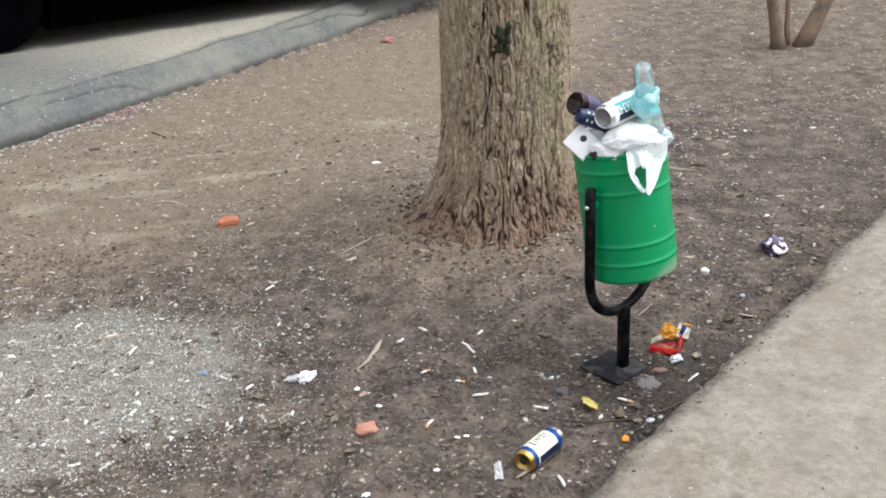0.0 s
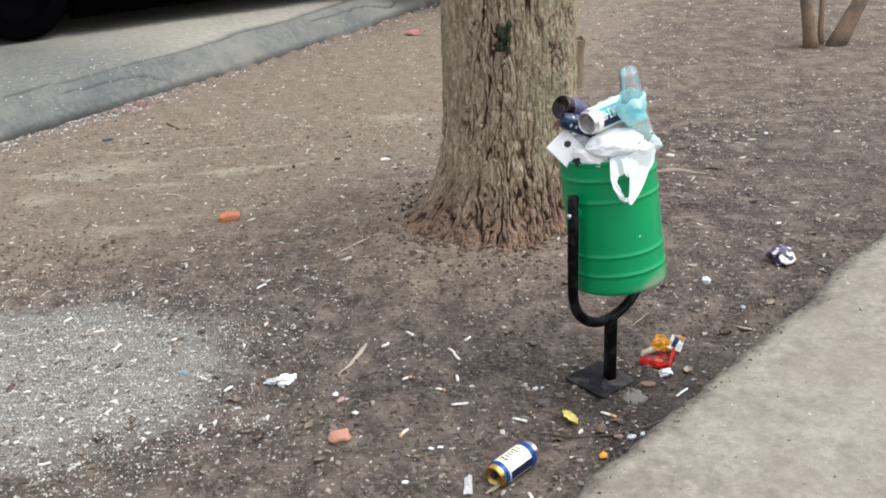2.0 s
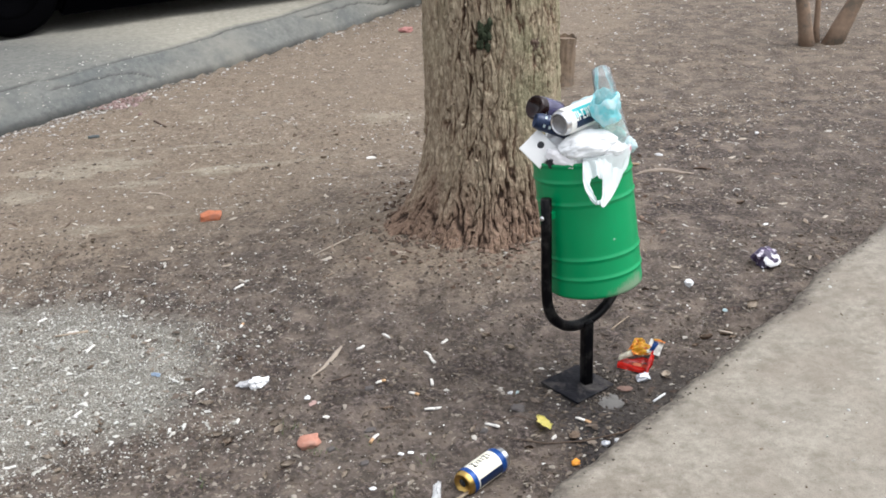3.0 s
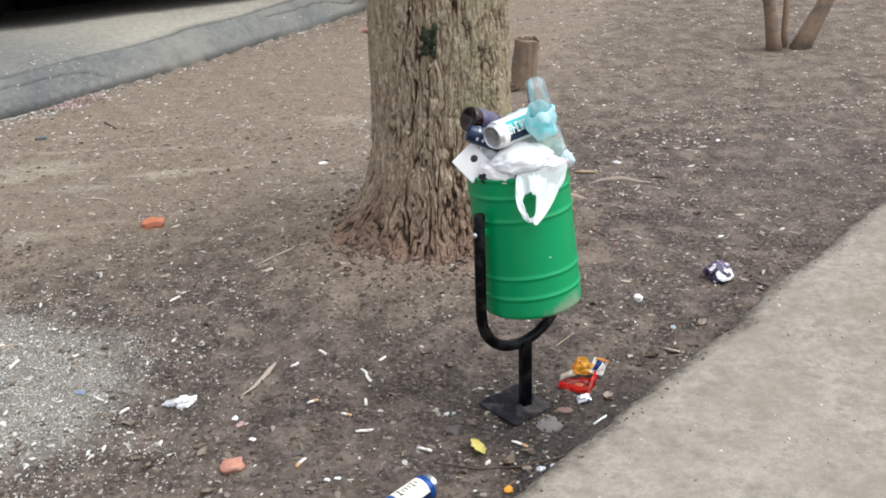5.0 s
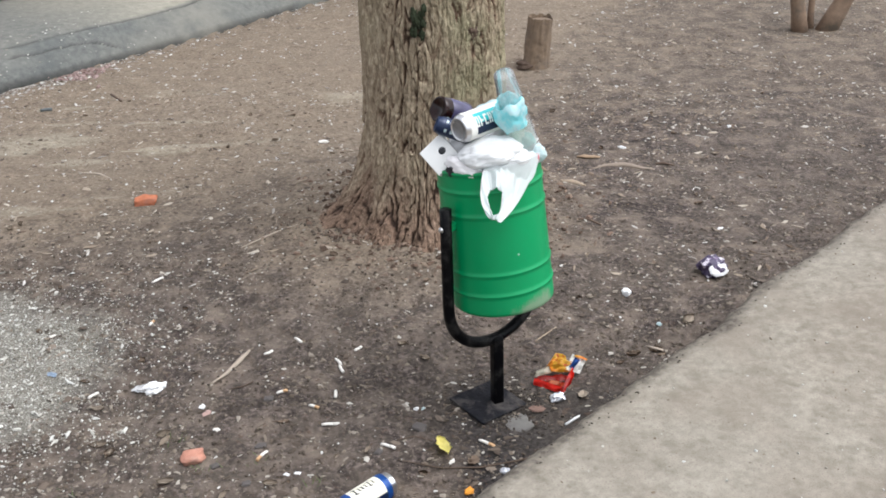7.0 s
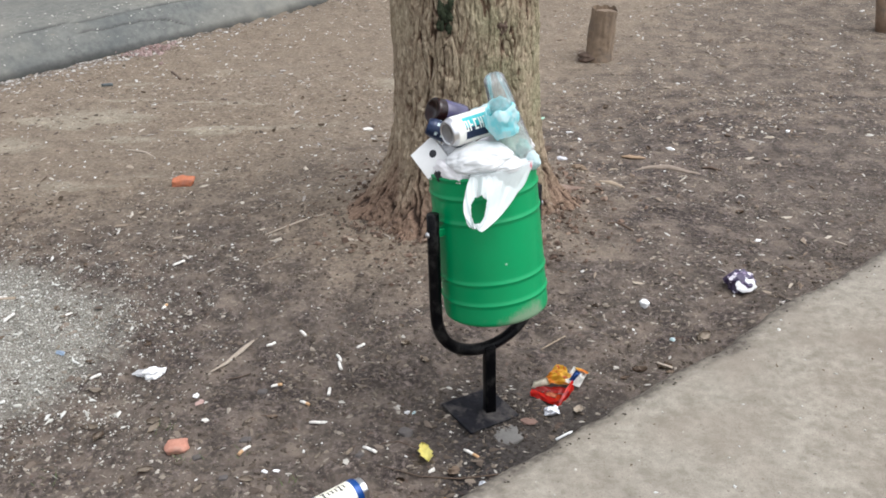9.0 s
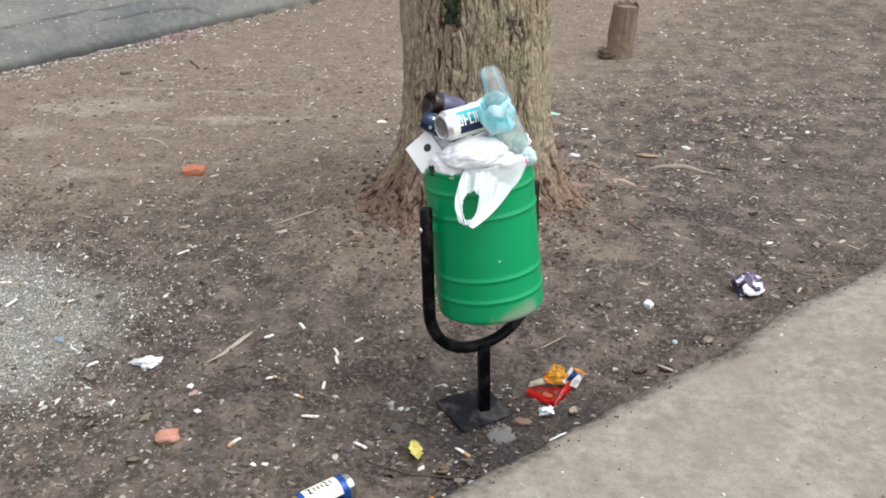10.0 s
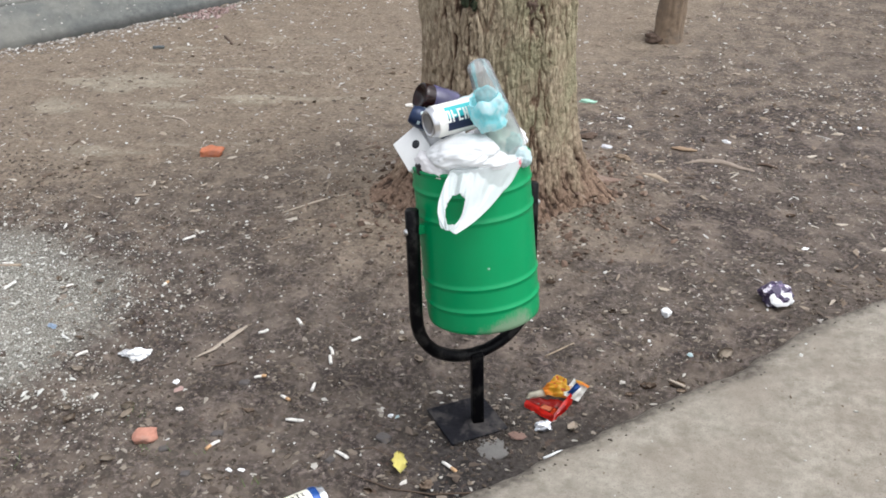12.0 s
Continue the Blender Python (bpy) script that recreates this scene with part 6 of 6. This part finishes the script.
DRY_CHIP = fleck_material("bleached_chips", [(0.0, (0.190, 0.138, 0.102)), (0.45, (0.310, 0.240, 0.182)), (0.8, (0.46, 0.385, 0.310)), (1.0, (0.80, 0.76, 0.70))])
strew("wood_chips", xy[~far], l[~far], w[~far], l[~far] * 0.13, CHIP, "small dry chips and husks strewn on soil", 1, lift=0.0006)
strew("wood_chips", xy[far], l[far], w[far], l[far] * 0.13, DRY_CHIP, "bleached chips and husks strewn on dry soil", 31, lift=0.0006)
xy = places(13000, 2, -2.4, 5.5, 4.6, 11, 1.2)
l = sizes(len(xy), 0.005, 0.024)
strew("wood_chips", xy, l, l * rs.uniform(0.3, 0.8, len(xy)), l * 0.16, DRY_CHIP, "dry chips and husks on the far soil", 2, lift=0.001)
xy = places(12000, 3, -1.8, 2.0, 1.75, 3.7, keep=lambda x, y, r: np.hypot((x - PILE[0]) / 0.66, (y - PILE[1]) / 0.50) > 0.9)
l = sizes(len(xy), 0.003, 0.014)
strew("soil_crumbs", xy, l, l * rs.uniform(0.6, 1.0, len(xy)), l * 0.42, CRUMB, "dark crumbs of loose soil", 3, 0.1, -0.0008)
xy = places(2000, 14, -1.9, 2.3, 1.8, 5.0)
l = sizes(len(xy), 0.009, 0.030, 1.8)
strew("leaf_litter", xy, l, l * rs.uniform(0.3, 0.8, len(xy)), l * 0.07, FRAG, "broken brown leaf fragments trodden on soil", 14, 0.18, 0.0012)
FAR_BITS = fleck_material("dry_leaf_bits", [(0.0, (0.150, 0.100, 0.072)), (0.3, (0.290, 0.215, 0.160)), (0.75, (0.50, 0.41, 0.32)), (1.0, (0.78, 0.70, 0.60))])
xy = places(2600, 24, -2.6, 3.2, 3.3, 8.5, 1.4, 0.75)
l = sizes(len(xy), 0.010, 0.042, 2.4)
strew("leaf_litter", xy, l, l * rs.uniform(0.12, 0.5, len(xy)), l * 0.08, FAR_BITS, "brown leaf scraps and twig bits on the far soil", 24, 0.2, 0.0015)
xy = places(1500, 25, -2.6, 2.6, 3.2, 7.5, 1.3, 0.9)
l = sizes(len(xy), 0.008, 0.040, 2.6)
strew("wood_chips", xy, l, l * rs.uniform(0.10, 0.35, len(xy)), l * 0.08, EDGE_CHIP, "pale dry splinters trodden into the soil", 25, 0.15, 0.0015)
RUSSET = fleck_material("bark_crumbs", [(0.0, (0.055, 0.033, 0.024)), (0.45, (0.170, 0.108, 0.080)), (0.8, (0.29, 0.195, 0.148)), (1.0, (0.42, 0.32, 0.25))], 0.95)
skin = TRUNK_SKIN[0]
skin = skin[rs.permutation(len(skin))]
skin = skin[(skin[:, 2] > 0.0) & (rs.uniform(0, 1, len(skin)) < np.exp(-np.clip(skin[:, 2] - 0.03, 0, 1) / 0.040))][:700]
l = sizes(len(skin), 0.005, 0.024, 2.0)
strew("bark_crumbs", skin[:, :2] + np.array(TREE), l, l * rs.uniform(0.4, 0.9, len(skin)), l * 0.4, RUSSET, "reddish-brown bark flakes heaped at the trunk foot", 26, 0.9, skin[:, 2], 0.0)
a = rs.uniform(0, 2 * math.pi, 1300)
d = 0.30 + np.abs(rs.normal(0, 0.13, 1300))
xy = np.stack([TREE[0] + d * np.cos(a), TREE[1] + d * np.sin(a)], 1)
l = sizes(1300, 0.005, 0.028, 2.2)
strew("bark_crumbs", xy, l, l * rs.uniform(0.4, 0.9, 1300), l * 0.3, RUSSET, "reddish-brown bark crumbs round the trunk foot", 27, 0.4, 0.001)
xy = places(3600, 4, -2.2, 3.5, 1.75, 7.5, 1.5, 0.8)
l = sizes(len(xy), 0.0020, 0.0105, 3.0) * (0.7 + 0.16 * xy[:, 1])
strew("white_flecks", xy, l, l * rs.uniform(0.3, 0.9, len(xy)), l * 0.2, BRIGHT, "bright pale flecks of litter on soil", 4, lift=0.001)
xy = places(22000, 5, -2.2, -0.25, 1.95, 3.5, 1.0, 0.6, lambda x, y, r: r.uniform(0, 1, len(x)) < 0.06 + 0.94 * (1 - smooth(0.2, 1.3, np.hypot((x - PILE[0]) / 0.82, (y - PILE[1]) / 0.62))))
l = sizes(len(xy), 0.0022, 0.0082, 2.5)
strew("pale_grit", xy, l, l * rs.uniform(0.5, 0.95, len(xy)), l * 0.4, GRIT, "pale grit and sawdust spilt on the soil", 5, lift=0.0005)

xy = places(1300, 28, -2.2, -0.4, 2.0, 3.4, 1.0, 0.5, lambda x, y, r: r.uniform(0, 1, len(x)) < 0.02 + 0.98 * (1 - smooth(0.2, 1.25, np.hypot((x - PILE[0]) / 0.82, (y - PILE[1]) / 0.62))))
l = sizes(len(xy), 0.006, 0.026, 2.2)
strew("pale_grit", xy, l, l * rs.uniform(0.15, 0.7, len(xy)), l * 0.2, GRIT, "pale splinters and flakes on the spilt grit", 28, lift=0.002)


def beside_road(x, y, r):
    u, v = along(x, y, ROAD_O, ROAD_D, ROAD_N)
    w = v - road_edge(u)
    return (r.uniform(0, 1, len(x)) < np.exp(-(w / 0.13) ** 2)) & (r.uniform(0, 1, len(x)) < 0.15 + 0.85 * smooth(0.3, -0.8, u))


xy = places(2600, 6, -3.2, 0.4, 3.8, 8.2, 1.0, 0.3, beside_road)
l = sizes(len(xy), 0.005, 0.026, 2.2)
strew("wood_chips", xy, l, l * rs.uniform(0.3, 0.7, len(xy)), l * 0.2, EDGE_CHIP, "pale wood chips along the lane edge", 6, lift=0.002)
xy = np.stack([rs.normal(-1.70, 0.07, 160), rs.normal(5.45, 0.07, 160)], 1)
l = sizes(160, 0.008, 0.03, 1.2)
strew("brick_dust", xy, l, l * 0.7, l * 0.4, PINKISH, "pinkish brick crumbs at the lane edge", 7, lift=0.001)
# on the path and the lane
u, v = rs.uniform(-0.5, 4, 1500), rs.uniform(0.05, 1.7, 1500)
xy = np.stack([PATH_O[0] + u * PATH_D[0] + v * PATH_N[0], PATH_O[1] + u * PATH_D[1] + v * PATH_N[1]], 1)
l = sizes(1500, 0.002, 0.009, 3.2)
strew("white_flecks", xy, l, l * rs.uniform(0.3, 0.9, 1500), l * 0.3, DRY_CHIP, "small flecks of litter on the footway", 8, z=path_z(xy[:, 0], xy[:, 1], v) + 0.001)
u, v = np.concatenate([rs.uniform(-2.6, 3, 400), rs.uniform(-1.6, 0.0, 300)]), np.concatenate([rs.uniform(0.03, 1.6, 400) ** 1.3, rs.uniform(0.02, 0.5, 300)])
w, v = v, v - road_edge(u)
xy = np.stack([ROAD_O[0] + u * ROAD_D[0] - v * ROAD_N[0], ROAD_O[1] + u * ROAD_D[1] - v * ROAD_N[1]], 1)
l = sizes(700, 0.004, 0.016)
strew("white_flecks", xy, l, l * rs.uniform(0.4, 0.9, 700), l * 0.2, GRIT, "pale flecks of litter on the asphalt", 9, z=road_z(xy[:, 0], xy[:, 1], w) + 0.001)

u, v = rs.uniform(-0.5, 3, 420), rs.uniform(0.03, 1.3, 420)
xy = np.stack([PATH_O[0] + u * PATH_D[0] + v * PATH_N[0], PATH_O[1] + u * PATH_D[1] + v * PATH_N[1]], 1)
l = sizes(420, 0.003, 0.010, 2.6)
strew("white_flecks", xy, l, l * rs.uniform(0.4, 0.9, 420), l * 0.3, BRIGHT, "white crumbs of litter on the footway", 33, z=path_z(xy[:, 0], xy[:, 1], v) + 0.001)
# crumbs broken from the worn edge and lying on it, and more at its foot
EDGE_MIX = fleck_material("edge_crumbs", [(0.0, (0.05, 0.042, 0.036)), (0.55, (0.12, 0.102, 0.086)), (1.0, (0.26, 0.236, 0.20))], 0.95)
for n, mid, spread, seed, lab in ((500, 0.026, 0.016, 15, "crumbs of dirt on the worn footway edge"), (1200, -0.055, 0.025, 35, "soil crumbs along the foot of the footway")):
    u = rs.uniform(-0.4, 3.6, n)
    w = mid + spread * np.clip(rs.normal(0, 1, n), -1.6, 1.6)
    xy = np.stack([PATH_O[0] + u * PATH_D[0] + (w + path_edge(u)) * PATH_N[0], PATH_O[1] + u * PATH_D[1] + (w + path_edge(u)) * PATH_N[1]], 1)
    l = sizes(n, 0.0018, 0.008, 3.0)
    pz = path_z(xy[:, 0], xy[:, 1], w) if mid > 0 else ground_z(xy[:, 0], xy[:, 1])
    strew("soil_crumbs", xy, l, l * rs.uniform(0.5, 1.0, n), l * 0.45, EDGE_MIX, lab, seed, 0.1, pz - 0.0005, 0.0)
# soil trodden over the bin plate
DARK_CRUMB = fleck_material("damp_crumbs", [(0.0, (0.020, 0.017, 0.016)), (0.7, (0.060, 0.050, 0.044)), (1.0, (0.16, 0.135, 0.115))], 0.9)
xy = np.stack([rs.normal(0.535, 0.045, 1100), rs.normal(2.61, 0.05, 1100)], 1)
l = sizes(1100, 0.002, 0.010, 2.0)
strew("soil_crumbs", xy, l, l * rs.uniform(0.5, 1.0, 1100), l * 0.4, DARK_CRUMB, "soil crumbs trodden over the bin plate", 16, 0.1, 0.0015)

# sparse grass sprouts
bm = bmesh.new()
rnd = random.Random(8)
for cx_, cy_, n in ((-0.294, 2.425, 10), (0.075, 2.28, 14), (-0.19, 2.325, 16), (-0.48, 2.22, 12), (0.01, 2.15, 10), (-0.06, 2.36, 6)):
    for k in range(n):
        x, y = cx_ + rnd.gauss(0, 0.018), cy_ + rnd.gauss(0, 0.014)
        a, h = rnd.uniform(0, 6.28), rnd.uniform(0.008, 0.024)
        z, w = top_z(x, y), 0.0012
        vs = [bm.verts.new((x + w * math.cos(a), y + w * math.sin(a), z)), bm.verts.new((x - w * math.cos(a), y - w * math.sin(a), z)), bm.verts.new((x + h * 0.8 * math.sin(a), y - h * 0.8 * math.cos(a), z + h))]
        bm.faces.new(vs)
ob = part("grass", bm, GRASS, None)
tagged(ob, "sparse young grass sprouts in the soil", "grass", kind="stuff")
